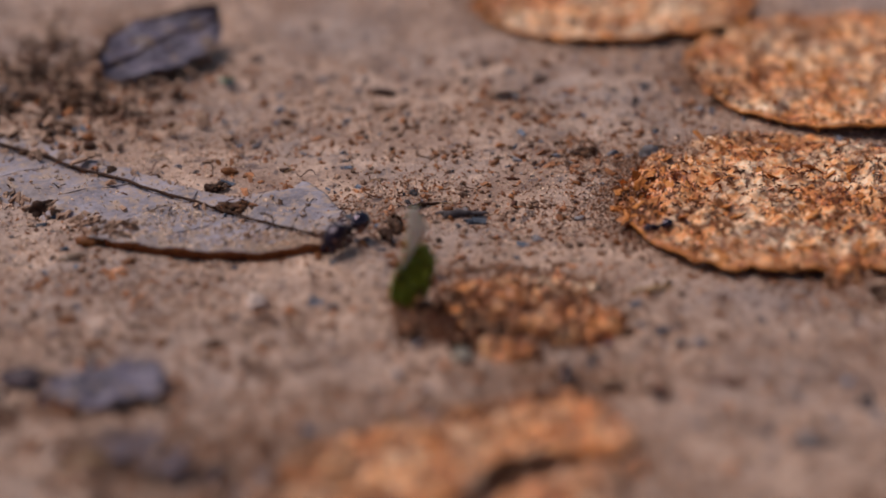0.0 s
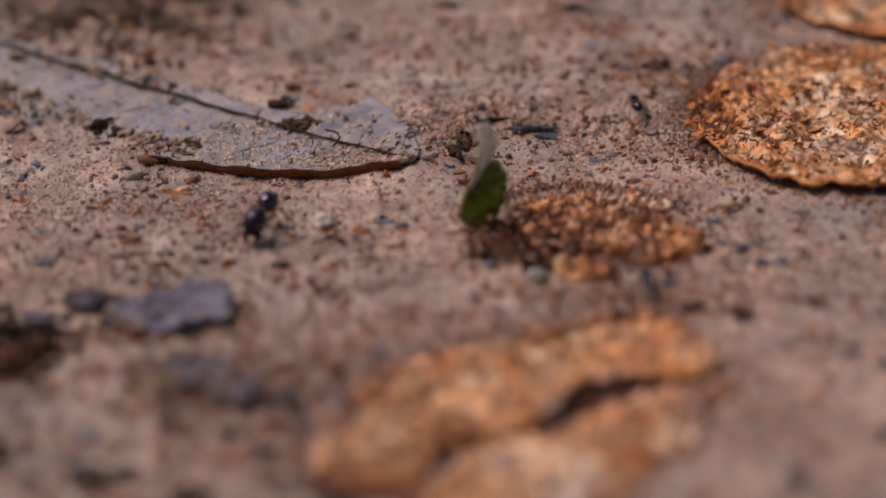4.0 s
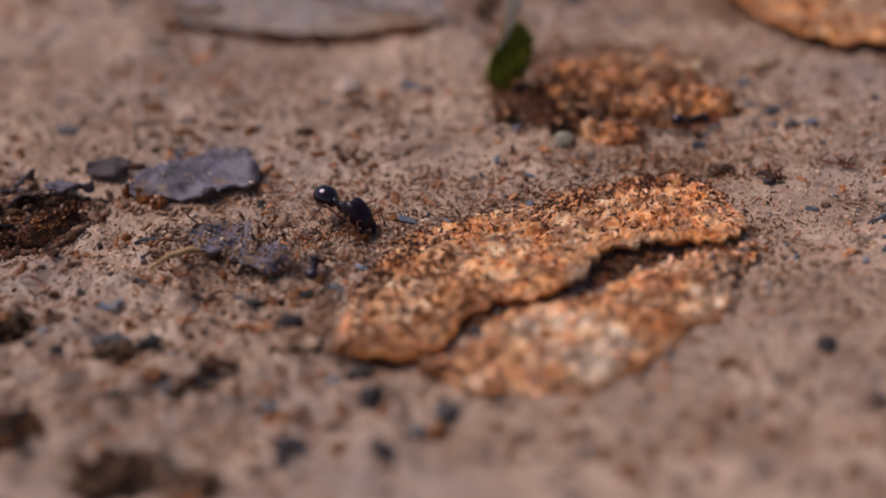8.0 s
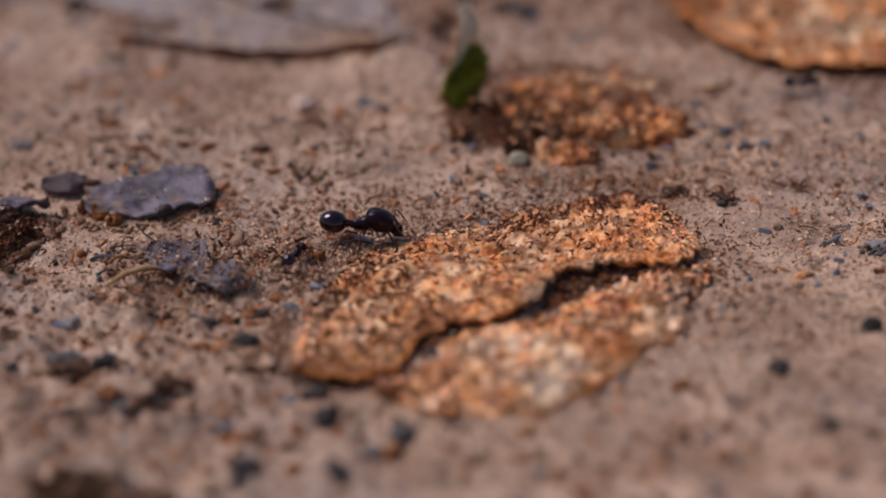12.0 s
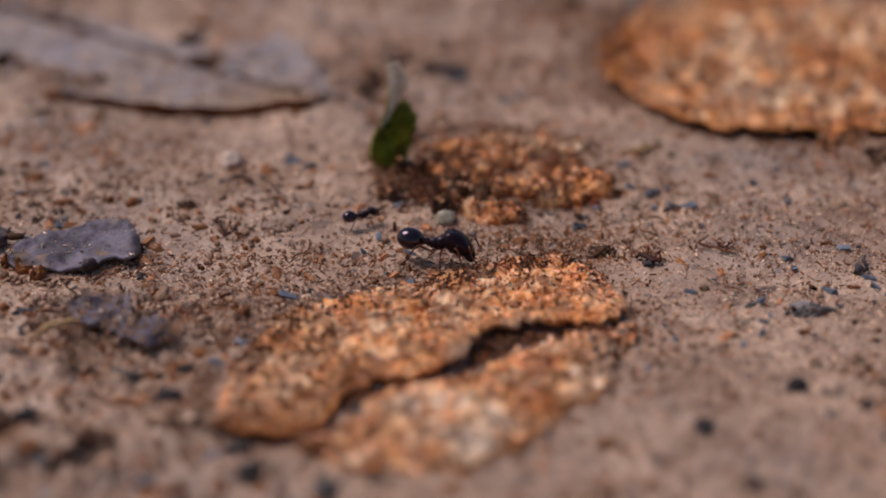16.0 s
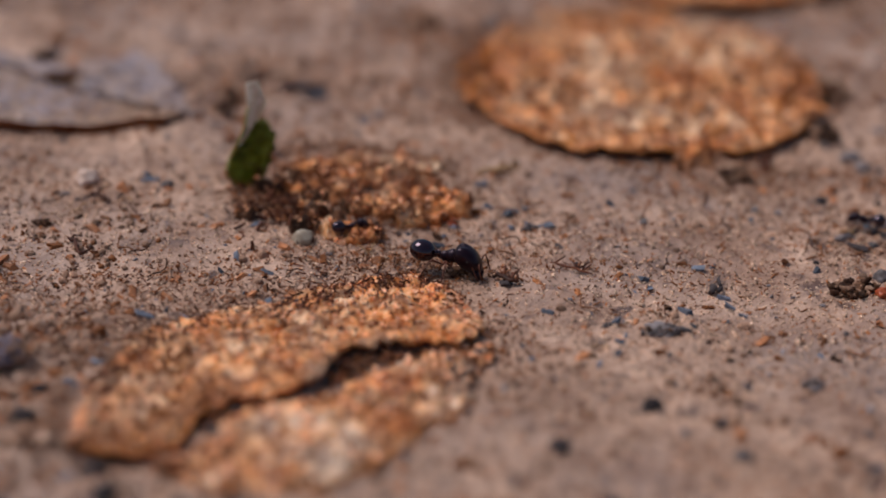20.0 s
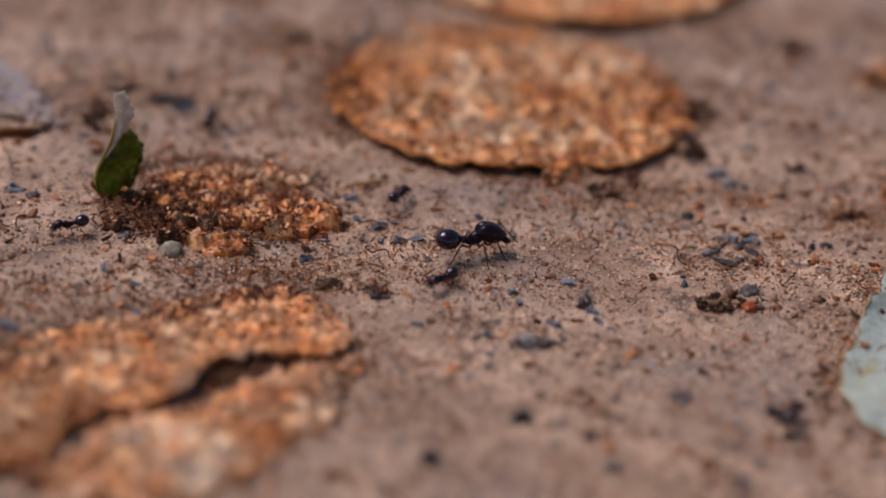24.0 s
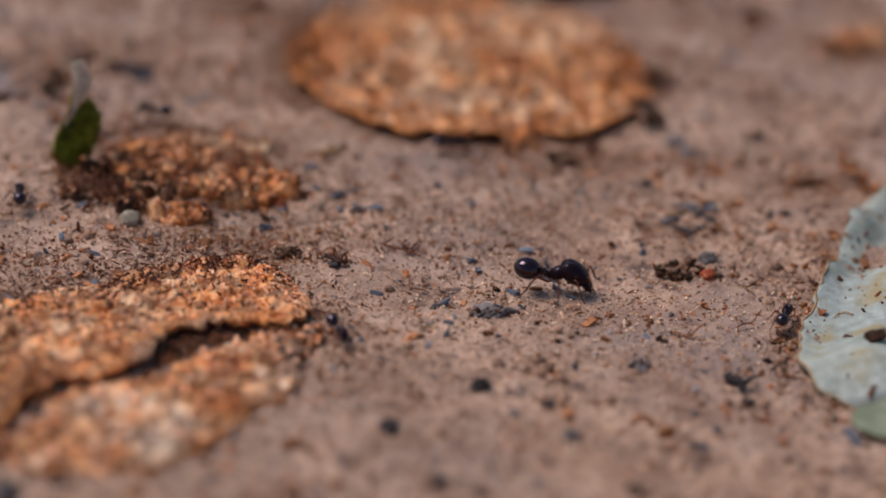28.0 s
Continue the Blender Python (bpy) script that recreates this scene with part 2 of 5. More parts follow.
STONE = material("grey_stone", (0.10, 0.078, 0.072), (0.26, 0.21, 0.20), 400, 2500, rough=0.8, random=0.5, gloss=0.15)
GLASSY = material("glassy_stone", (0.26, 0.19, 0.13), (0.44, 0.35, 0.26), 300, 2000, rough=0.35)
BLACK = material("black_seed", (0.026, 0.019, 0.019), (0.09, 0.066, 0.062), 500, 3000, rough=0.75, random=0.4, gloss=0.15)
RED = material("red_seed", (0.25, 0.035, 0.012), (0.55, 0.13, 0.05), 500, 3000, rough=0.4)


# ---- mesh helpers (lengths in millimetres) ----


def lattice(seed):
    return np.random.default_rng(seed).random((256, 256))


LATTICES = [lattice(k) for k in range(6)]


def value_noise(x, y, size, k=0):
    """Smooth noise from -1 to 1 with cells of the given size."""
    u, v = np.asarray(x, float) / size + 1000.37, np.asarray(y, float) / size + 1000.71
    i, j = np.floor(u).astype(int), np.floor(v).astype(int)
    fu, fv = u - i, v - j
    fu, fv = fu * fu * (3 - 2 * fu), fv * fv * (3 - 2 * fv)
    g = LATTICES[k]
    a, b = g[i % 256, j % 256], g[(i + 1) % 256, j % 256]
    c, d = g[i % 256, (j + 1) % 256], g[(i + 1) % 256, (j + 1) % 256]
    return 2 * ((a * (1 - fu) + b * fu) * (1 - fv) + (c * (1 - fu) + d * fu) * fv) - 1


def cells(x, y, size, k=0):
    """Distance to the nearest of scattered points, in cells: rounded lumps parted by creases."""
    u, v = np.asarray(x, float) / size + 500.0, np.asarray(y, float) / size + 500.0
    i, j = np.floor(u).astype(int), np.floor(v).astype(int)
    best = np.full(u.shape, 9.0)
    for di in (-1, 0, 1):
        for dj in (-1, 0, 1):
            a, b = (i + di) % 256, (j + dj) % 256
            px, py = i + di + LATTICES[k][a, b], j + dj + LATTICES[(k + 1) % 6][a, b]
            best = np.minimum(best, np.hypot(u - px, v - py))
    return best


def swell(x, y):
    return 0.75 * value_noise(x, y, 23, 0) + 0.28 * value_noise(x, y, 7.3, 1)


def ground_height(x, y):
    x, y = np.asarray(x, float), np.asarray(y, float)
    rough = 0.55 + 0.45 * value_noise(x, y, 31, 5)
    fine = 0.16 * value_noise(x, y, 2.3, 2) + 0.13 * value_noise(x, y, 1.05, 3)
    # churned soil with clods towards the near left
    churned = np.clip((-6 - x) / 18, 0, 1) * np.clip((60 - y) / 12, 0, 1)
    lumps = 0.5 * value_noise(x, y, 5.2, 3) + 0.8 * value_noise(x, y, 3.1, 4) + 0.4 * value_noise(x, y, 1.5, 1)
    return swell(x, y) * 0.8 + fine * (0.6 + rough) + churned * lumps - 0.3


def mesh_object(name, verts, faces, mat, parent=None, label="", smooth=True):
    me = bpy.data.meshes.new(name)
    me.from_pydata((np.asarray(verts) * MM).tolist(), [], faces)
    me.materials.append(mat)
    if smooth:
        me.shade_smooth()
    ob = new(name, me)
    ob.parent = parent
    if label:
        ob["label"] = label
    return ob


def part(name, bm, mat, parent=None, label=""):
    for v in bm.verts:
        v.co *= MM
    me = bpy.data.meshes.new(name)
    bm.to_mesh(me)
    bm.free()
    me.materials.append(mat)
    me.shade_smooth()
    ob = new(name, me)
    ob.parent = parent
    if label:
        ob["label"] = label
    return ob


def plate(name, u0, u1, low, high, centre, angle, lift, thick, mat, parent=None, label="", nu=60, nv=26, ragged=0.5, seed=1, lumps=0.0, lump=2.6, ends=(0, 0)):
    """A thin rumpled sheet between two edge curves low(u) and high(u), laid on the ground; lift(u, w) raises it."""
    s = 0.5 - 0.5 * np.cos(np.linspace(0, np.pi, nu))
    u = u0 + (u1 - u0) * s
    lo, hi = low(u), high(u)
    lo = lo + ragged * (value_noise(u, 0 * u + seed * 7, 2.2, 1) + 0.6 * value_noise(u, 0 * u + seed * 9, 0.9, 2))
    hi = hi + ragged * (value_noise(u, 0 * u + seed * 11, 2.2, 3) + 0.6 * value_noise(u, 0 * u + seed * 13, 0.9, 4))
    # rounded ends: the last few millimetres close towards the middle line
    for gone, reach in ((u - u0, ends[0]), (u1 - u, ends[1])):
        if reach:
            k = np.sqrt(np.clip(1 - (1 - np.clip(gone / reach, 0, 1)) ** 2, 0, 1))
            mid = (lo + hi) / 2
            lo, hi = mid + (lo - mid) * k, mid + (hi - mid) * k
    hi = np.maximum(hi, lo + 0.05)
    w = np.linspace(0, 1, nv)
    U = np.repeat(u[:, None], nv, 1)
    V = lo[:, None] * (1 - w) + hi[:, None] * w
    W = np.repeat(w[None], nu, 0)
    c, sn = math.cos(radians(angle)), math.sin(radians(angle))
    X, Y = centre[0] + c * U - sn * V, centre[1] + sn * U + c * V
    Z = swell(X, Y) * 0.8 + lift(U, W) + 0.22 * value_noise(X, Y, 2.6, 4) + 0.16 * value_noise(X, Y, 1.2, 5)
    if lumps:
        warp = value_noise(X, Y, 1.6, 3)
        calm = np.clip(W * 9, 0.2, 1) * np.clip((1 - W) * 9, 0.3, 1)
        Z = Z + calm * lumps * (0.45 - cells(X + warp, Y + 0.8 * value_noise(X, Y, 1.9, 2), lump, seed % 5)) + 0.28 * lumps * (0.5 - cells(X, Y, 0.9, 2))
    top = np.stack([X, Y, Z], -1).reshape(-1, 3)
    under = np.stack([X, Y, Z - thick], -1).reshape(-1, 3)
    n = nu * nv
    at = lambda i, j: i * nv + j
    faces = []
    for i in range(nu - 1):
        for j in range(nv - 1):
            a, b, d, e = at(i, j), at(i + 1, j), at(i + 1, j + 1), at(i, j + 1)
            faces += [(a, b, d, e), (n + a, n + e, n + d, n + b)]
        faces += [(at(i, 0), n + at(i, 0), n + at(i + 1, 0), at(i + 1, 0)),
                  (at(i + 1, nv - 1), n + at(i + 1, nv - 1), n + at(i, nv - 1), at(i, nv - 1))]
    for j in range(nv - 1):
        faces += [(at(0, j + 1), n + at(0, j + 1), n + at(0, j), at(0, j)),
                  (at(nu - 1, j), n + at(nu - 1, j), n + at(nu - 1, j + 1), at(nu - 1, j + 1))]
    return mesh_object(name, np.concatenate([top, under]), faces, mat, parent, label), np.stack([X, Y, Z], -1)


def thing(name, x, y, label, category, group="", turn=0.0, z=None, kind=""):
    """An Empty at a thing's base, in millimetres."""
    ob = new(name)
    ob.empty_display_size = 0.002
    ob.matrix_basis = pose(x * MM, y * MM, (ground_height(x, y) if z is None else z) * MM, 0, 0, turn)
    return tagged(ob, label, category, group, kind)


def ball(bm, centre, radii, turn=(0, 0, 0), detail=2, rough=0.0, size=1.0):
    m = Matrix.LocRotScale(centre, Euler([radians(a) for a in turn]), radii)
    made = bmesh.ops.create_icosphere(bm, subdivisions=detail, radius=1, matrix=m)["verts"]
    if rough:
        mid = Vector(centre)
        for v in made:
            k = 1 + rough * noise.noise((v.co - mid) / size + mid * 3.1)
            v.co = mid + (v.co - mid) * k
    return made


def tube(bm, points, radii, sides=7):
    """A tapering tube along a line of points, closed at both ends."""
    rings = []
    pts = [Vector(p) for p in points]
    for k, p in enumerate(pts):
        ahead = (pts[min(k + 1, len(pts) - 1)] - pts[max(k - 1, 0)]).normalized()
        side = ahead.cross(Vector((0.13, 0.31, 0.94))).normalized()
        up = side.cross(ahead)
        rings.append([bm.verts.new(p + radii[k] * (math.cos(a) * side + math.sin(a) * up))
                      for a in (2 * math.pi * s / sides for s in range(sides))])
    for a, b in zip(rings, rings[1:]):
        for s in range(sides):
            bm.faces.new((a[s], a[(s + 1) % sides], b[(s + 1) % sides], b[s]))
    bm.faces.new(rings[0][::-1])
    bm.faces.new(rings[-1])


ICO = bmesh.new()
bmesh.ops.create_icosphere(ICO, subdivisions=1, radius=1)
ICO_V = np.array([v.co[:] for v in ICO.verts])
ICO_F = np.array([[v.index for v in f.verts] for f in ICO.faces])
ICO.free()
ICO = bmesh.new()
bmesh.ops.create_icosphere(ICO, subdivisions=2, radius=1)
LUMP_V = np.array([v.co[:] for v in ICO.verts])
LUMP_V = LUMP_V * (1 + 0.22 * np.sin(LUMP_V[:, :1] * 4.1 + 1) * np.cos(LUMP_V[:, 1:2] * 3.3) + 0.15 * np.sin(LUMP_V[:, 2:] * 5 + LUMP_V[:, :1] * 2))
LUMP_F = np.array([[v.index for v in f.verts] for f in ICO.faces])
ICO.free()
OCTA_V = np.array([[1, 0, 0], [-1, 0, 0], [0, 1, 0], [0, -1, 0], [0, 0, 1], [0, 0, -1]], float)
OCTA_F = [(0, 2, 4), (2, 1, 4), (1, 3, 4), (3, 0, 4), (2, 0, 5), (1, 2, 5), (3, 1, 5), (0, 3, 5)]
CHIP_V = np.array([[-1, -.6, -.5], [1, -.4, -.5], [.8, .6, -.4], [-.9, .5, -.5], [-.7, -.4, .5], [.8, -.3, .4], [.6, .4, .5], [-.8, .4, .4]], float)
BENT_V = np.array([[x, y + dy, z] for x, y in ((-1, -.55), (0.05, .5), (1, -.35)) for dy, z in ((-.28, -.6), (.28, -.6), (.2, .6), (-.2, .6))], float)
BENT_F = [(i + j, i + (j + 1) % 4, i + 4 + (j + 1) % 4, i + 4 + j) for i in (0, 4) for j in range(4)] + [(0, 3, 2, 1), (8, 9, 10, 11)]
CHIP_F = [(0, 3, 2, 1), (4, 5, 6, 7), (0, 1, 5, 4), (1, 2, 6, 5), (2, 3, 7, 6), (3, 0, 4, 7)]


def heap(name, places, radii, mat, label, category, base=ICO_V, faces=ICO_F, jitter=0.3, tilt=0.5, seed=3, parent=None, smooth=False):
    """Many small solid pieces in one mesh. places: n x 3, radii: n x 3."""
    g = np.random.default_rng(seed)
    n, k = len(places), len(base)
    yaw, lean, roll = g.random(n) * 2 * np.pi, g.normal(0, tilt, n), g.normal(0, tilt, n)
    v = base[None] * (1 + jitter * (g.random((n, k, 1)) - 0.5) * 2) * radii[:, None]
    cy, sy, cl, sl, cr, sr = np.cos(yaw), np.sin(yaw), np.cos(lean), np.sin(lean), np.cos(roll), np.sin(roll)
    zero, one = 0 * cy, 1 + 0 * cy
    rz = np.array([[cy, -sy, zero], [sy, cy, zero], [zero, zero, one]]).transpose(2, 0, 1)
    ry = np.array([[cl, zero, sl], [zero, one, zero], [-sl, zero, cl]]).transpose(2, 0, 1)
    rx = np.array([[one, zero, zero], [zero, cr, -sr], [zero, sr, cr]]).transpose(2, 0, 1)
    v = np.einsum("nij,nkj->nki", rz @ ry @ rx, v) + places[:, None]
    fs = (np.asarray(faces)[None] + (np.arange(n) * k)[:, None, None]).reshape(-1, len(faces[0]))
    ob = mesh_object(name, v.reshape(-1, 3), fs.tolist(), mat, parent, smooth=smooth)
    if parent:
        return tagged(ob, label, kind="stuff")
    return tagged(ob, label, category, kind="stuff")


# ---- ground: one sheet to the horizon, fine where the camera looks ----
def build_ground():
    far = np.array([4, 9, 20, 50, 150, 500, 2000, 8000, 40000.0])
    xs = np.concatenate([-78 - far[::-1], np.linspace(-78, 112, 420), 112 + far])
    ys = np.concatenate([8 - far[::-1], np.linspace(8, 212, 400), 212 + far])
    X, Y = np.meshgrid(xs, ys, indexing="ij")
    Z = ground_height(X, Y)
    nx, ny = len(xs), len(ys)
    idx = np.arange(nx * ny).reshape(nx, ny)
    faces = np.stack([idx[:-1, :-1], idx[1:, :-1], idx[1:, 1:], idx[:-1, 1:]], -1).reshape(-1, 4)
    ob = mesh_object("ground", np.stack([X, Y, Z], -1).reshape(-1, 3), faces.tolist(), EARTH)
    tagged(ob, "damp brown earth with sand grains and litter", "ground", kind="structure")


build_ground()


# ---- fallen husks and leaves ----
def flecks(name, grid, count, mat, label, seed, size=(0.42, 0.09, 0.08), parent=None, tilt=0.7, drift=0.0, crease=0.0, bent=False):
    """Small slivers strewn over a sheet's upper face."""
    g = np.random.default_rng(seed)
    p = grid.reshape(-1, 3)
    nu, nv = grid.shape[:2]
    fu, fv = g.random(count) * (nu - 1.001), g.random(count) * (nv - 1.001)
    i, j = fu.astype(int), fv.astype(int)
    a, b = (fu - i)[:, None], (fv - j)[:, None]
    q = (grid[i, j] * (1 - a) + grid[i + 1, j] * a) * (1 - b) + (grid[i, j + 1] * (1 - a) + grid[i + 1, j + 1] * a) * b
    q = q + [0, 0, 0.08]
    if crease:
        warp = value_noise(q[:, 0], q[:, 1], 1.6, 3)
        q = q[cells(q[:, 0] + warp, q[:, 1] + 0.8 * value_noise(q[:, 0], q[:, 1], 1.9, 2), crease, seed % 5) > 0.62]
        count = len(q)
    if drift:
        q = q[value_noise(q[:, 0], q[:, 1], 3.2, seed % 6) + 0.5 * value_noise(q[:, 0], q[:, 1], 9, 2) + g.normal(0, 0.3, count) > drift - 1]
        count = len(q)
    r = np.array(size) * (0.5 + g.random((count, 1)) ** 2 * 1.3)
    return heap(name, q, r, mat, label, "litter", BENT_V if bent else CHIP_V, BENT_F if bent else CHIP_F, 0.3 if bent else 0.35, tilt, seed, parent)


def disc(rx, ry, power=2.0):
    return (lambda u: -ry * np.clip(1 - np.abs(u / rx) ** power, 0, 1) ** (1 / power),
            lambda u: ry * np.clip(1 - np.abs(u / rx) ** power, 0, 1) ** (1 / power))


HUSKS = "round orange husks"


def round_husk(x, y, rx, ry, turn, label, seed, notch=6.0, count=700, bite=1.8):
    ob = thing("seed_husk", x, y, label, "seed husk", HUSKS, z=0)
    ob.matrix_basis = Matrix()
    base, crown = disc(rx, ry, 2.3)
    high = lambda u: crown(u) - bite * np.exp(-((u + rx * 0.62) / 1.5) ** 2) - 1.0 * np.exp(-((u - rx * 0.4) / 1.2) ** 2) + 0.7 * value_noise(u, 0 * u + seed, 4.5, 0)
    low = lambda u: base(u) + 2.6 * np.exp(-((u - notch) / 1.1) ** 2) + 0.9 * np.exp(-((u + notch * 1.3) / 0.8) ** 2)
    body, grid = plate("disc", -rx, rx, low, high, (x, y), turn,
                       lambda u, w: 0.35 + 0.4 * (1 - (u / rx) ** 2) + 0.7 * np.exp(-((w - 0.03) / 0.08) ** 2) + 0.35 * value_noise(u, w * 30, 6, seed % 5)
                       - 0.9 * np.exp(-((u - notch - 3 * w + value_noise(w * 20, 0 * w, 3, 2)) / 0.55) ** 2) * np.clip(1.2 - 1.6 * w, 0, 1)
                       - 0.7 * np.exp(-((w - 0.17 - 0.02 * value_noise(u, 0 * u, 4, 1)) / 0.018) ** 2) * (u < notch - 3),
                       0.45, HUSK, ob, nu=150, nv=120, ragged=0.4, seed=seed, lumps=1.7, lump=3.4)
    flecks("flake_litter", grid, count, FLAKE, "loose orange husk flakes", seed + 30, (0.30, 0.24, 0.10), ob, 0.5)
    flecks("dark_chaff_layer", grid, int(count * 2.3), CHAFF, "dark chaff slivers lying on orange husk", seed, (0.36, 0.25, 0.09), ob, 0.6, 0.85, bent=True)
    flecks("rusty_chaff_layer", grid, int(count * 0.7), RUSTY, "rust-coloured chaff lying on orange husk", seed + 50, (0.4, 0.26, 0.09), ob, bent=True)
    # slivers kept between the cells, so the gaps round the lumps come out dark
    flecks("crease_litter", grid, count * 4, RIM, "dark brown slivers laid along the creases of a husk", seed, (0.36, 0.2, 0.14), ob, 0.5, 0.0, 3.3)
    flecks("scab_layer", grid, int(count * 0.14), RIM, "dark rust-brown scabs on orange husk", seed + 90, (0.75, 0.5, 0.12), ob, 0.5)
    flecks("scab_layer", grid, int(count * 0.22), HUSK_EDGE, "deep orange scabs on orange husk", seed + 91, (1.0, 0.7, 0.14), ob, 0.5)
    flecks("sand_dusting", grid, count // 3, GRAIN, "pale sand specks lying on orange husk", seed + 70, (0.15, 0.13, 0.10), ob)
    fringe(x, y, rx, ry, turn, seed, count)
    fringe(x, y, rx * 0.99, ry * 0.98, turn, seed + 5, count * 2, (2.3, 3.7), 0.13, 0.6)
    return ob, grid


def fringe(x, y, rx, ry, turn, seed, count, arc=(0.0, 6.283), spread=0.16, scale=0.8):
    """Dark crumbs and chaff gathered along a husk's edge."""
    g = np.random.default_rng(seed + 200)
    c, s = math.cos(radians(turn)), math.sin(radians(turn))
    for n, mat, label, width in ((int(count * 0.5), CHAFF, "dark chaff gathered along a husk edge", 0.35), (int(count * 0.6), CRUMB, "soil crumbs gathered along a husk edge", 0.7),
                                 (int(count * 0.35), RUSTY, "rusty chaff gathered along a husk edge", 0.4)):
        a, r = arc[0] + g.random(n) * (arc[1] - arc[0]), 0.97 + np.abs(g.normal(0, spread, n))
        u, v = rx * r * np.cos(a), ry * r * np.sin(a)
        px, py = x + c * u - s * v, y + s * u + c * v
        z = ground_height(px, py) + 0.08 + 0.15 * g.random(n)
        size = scale * (0.16 + 0.42 * g.random((n, 1)) ** 2) * np.array([1, width, width * 0.8])
        heap("edge_litter", np.stack([px, py, z], -1), size, mat, label, "litter", CHIP_V, CHIP_F, 0.35, 0.6, seed)


def husk_rim(ob, grid, mat=HUSK_EDGE, radius=0.26, label="rust-orange thin front edge"):
    edge = grid[:, 0] - np.array([0, -0.06, 0.2])
    bm = bmesh.new()
    tube(bm, edge[4:-4:2].tolist(), [radius] * len(edge[4:-4:2]), 6)
    return part("rim", bm, mat, ob, label)


h, g = round_husk(44.5, 108, 21.6, 22.5, -3, "large round orange husk speckled with dark chaff", 11, count=900, bite=5.0)
husk_rim(h, g)
h, g = round_husk(30, 190, 22, 21, 4, "round brownish orange husk lying on damp earth", 12, count=250)
husk_rim(h, g)
h, g = round_husk(62, 156, 24, 25, 8, "cracked orange husk beside another round husk", 13, count=500, bite=6.0)
husk_rim(h, g)


def bend(u, us, vs):
    """A smooth edge line through a few corners."""
    u = np.asarray(u, float)
    i = np.clip(np.searchsorted(us, u) - 1, 0, len(us) - 2)
    us, vs = np.array(us, float), np.array(vs, float)
    slope = np.gradient(vs, us)
    h = us[i + 1] - us[i]
    t = np.clip((u - us[i]) / h, 0, 1)
    return ((2 * t ** 3 - 3 * t ** 2 + 1) * vs[i] + (t ** 3 - 2 * t ** 2 + t) * h * slope[i]
            + (3 * t ** 2 - 2 * t ** 3) * vs[i + 1] + (t ** 3 - t ** 2) * h * slope[i + 1])


def split_husk():
    """A husk split along a wavy line: the far half overlaps the near half."""
    ob = thing("split_husk", -2, 41, "orange husk split lengthwise with one half overlapping", "seed husk", HUSKS, z=0)
    ob.matrix_basis = Matrix()
    crack = lambda u: bend(u, (-24, -21, -17.5, -13.5, -11, -8, -3, 1, 4.5, 9.5, 14, 19, 22.6), (-4.6, -7.2, -8.0, -6.6, -4.5, -4.4, -5.7, -4.2, -1.2, -1.2, -2.6, -3.2, -0.6)) + 0.35 * value_noise(u, u * 0 + 9, 2.1, 1) + 0.3 * np.sin(2.9 * u + np.sin(1.3 * u))
    high = lambda u: bend(u, (-24, -21.5, -19, -14.5, -8.5, -2, 5, 11, 16, 20, 22.6), (-3.6, 1.6, 5.2, 10.2, 13.6, 14.3, 12.8, 13.9, 13.6, 12.4, 10.9))
    low = lambda u: bend(u, (-18.2, -16, -12, -6, 0, 6, 12, 16, 18.8), (-11.3, -14.6, -17.6, -19.9, -18.7, -16.3, -13.4, -9.8, -6.2)) + 0.45 * np.sin(1.35 * u + 1.2 * np.sin(0.6 * u))
    inner = lambda u: bend(u, (-18.2, -14, -9.5, -4, 1, 4.5, 8, 12, 16, 18.8), (-10.4, -7.6, -5.4, -5.9, -6.4, -5.0, -3.5, -3.6, -3.9, -5.6))
    _, far = plate("upper_half", -24, 21.7, lambda u: np.minimum(crack(u), high(u) - 0.3), high, (-2, 41), 24,
                   lambda u, w: 0.1 + (0.95 + 0.4 * np.clip((u + 14) / 6, 0, 1)) * (1 - 0.55 * np.clip((u - 10) / 8, 0, 1)) * np.exp(-(w / 0.2) ** 2) + 0.5 * np.sin(np.pi * w)
                   - 0.9 * np.exp(-((u + 10.2 + 9 * w) / 1.3) ** 2) * np.clip(1 - 2 * w, 0, 1), 0.6, HUSK, ob, "speckled orange upper half", 150, 90, 0.5, 3, 1.15, 2.3, (2, 1.4))
    _, near = plate("lower_half", -18.2, 18.8, low, lambda u: np.maximum(inner(u), low(u) + 0.3), (-2, 41), 24,
                    lambda u, w: 0.05 + 1.15 * np.sin(np.pi * np.clip(w, 0, 1) * (1 - 0.06 * np.clip((3 - u) / 5, 0, 1))) ** 0.7 + 0.4 * value_noise(u, w * 20, 5, 1)
                    - 0.5 * np.clip((u - 8) / 8, 0, 1) - 0.7 * np.clip((-5 - u) / 6, 0, 1) * w, 0.6, HUSK_PALE, ob, "paler orange lower half", 110, 70, 0.5, 4, 1.15, 2.8, (2, 2))
    flecks("flake_litter", far, 900, FLAKE, "loose orange husk flakes", 24, (0.26, 0.21, 0.12), ob, 0.6)
    flecks("dark_chaff_layer", far, 600, CHAFF, "dark chaff slivers lying on orange husk", 21, (0.3, 0.21, 0.08), ob, 0.6, 1.0, bent=True)
    flecks("edge_chaff_layer", far[:, 66:], 1500, CHAFF, "dark chaff slivers along the far husk edge", 20, (0.3, 0.2, 0.08), ob, 0.7, 0.9, bent=True)
    flecks("lobe_dirt", far[:62, :60], 900, RIM, "brown dirt rubbed into the husk lobe", 19, (0.32, 0.24, 0.12), ob, 0.6, 0.9)
    flecks("rusty_chaff_layer", far, 500, RUSTY, "rust-coloured chaff lying on orange husk", 22, (0.32, 0.2, 0.09), ob, bent=True)
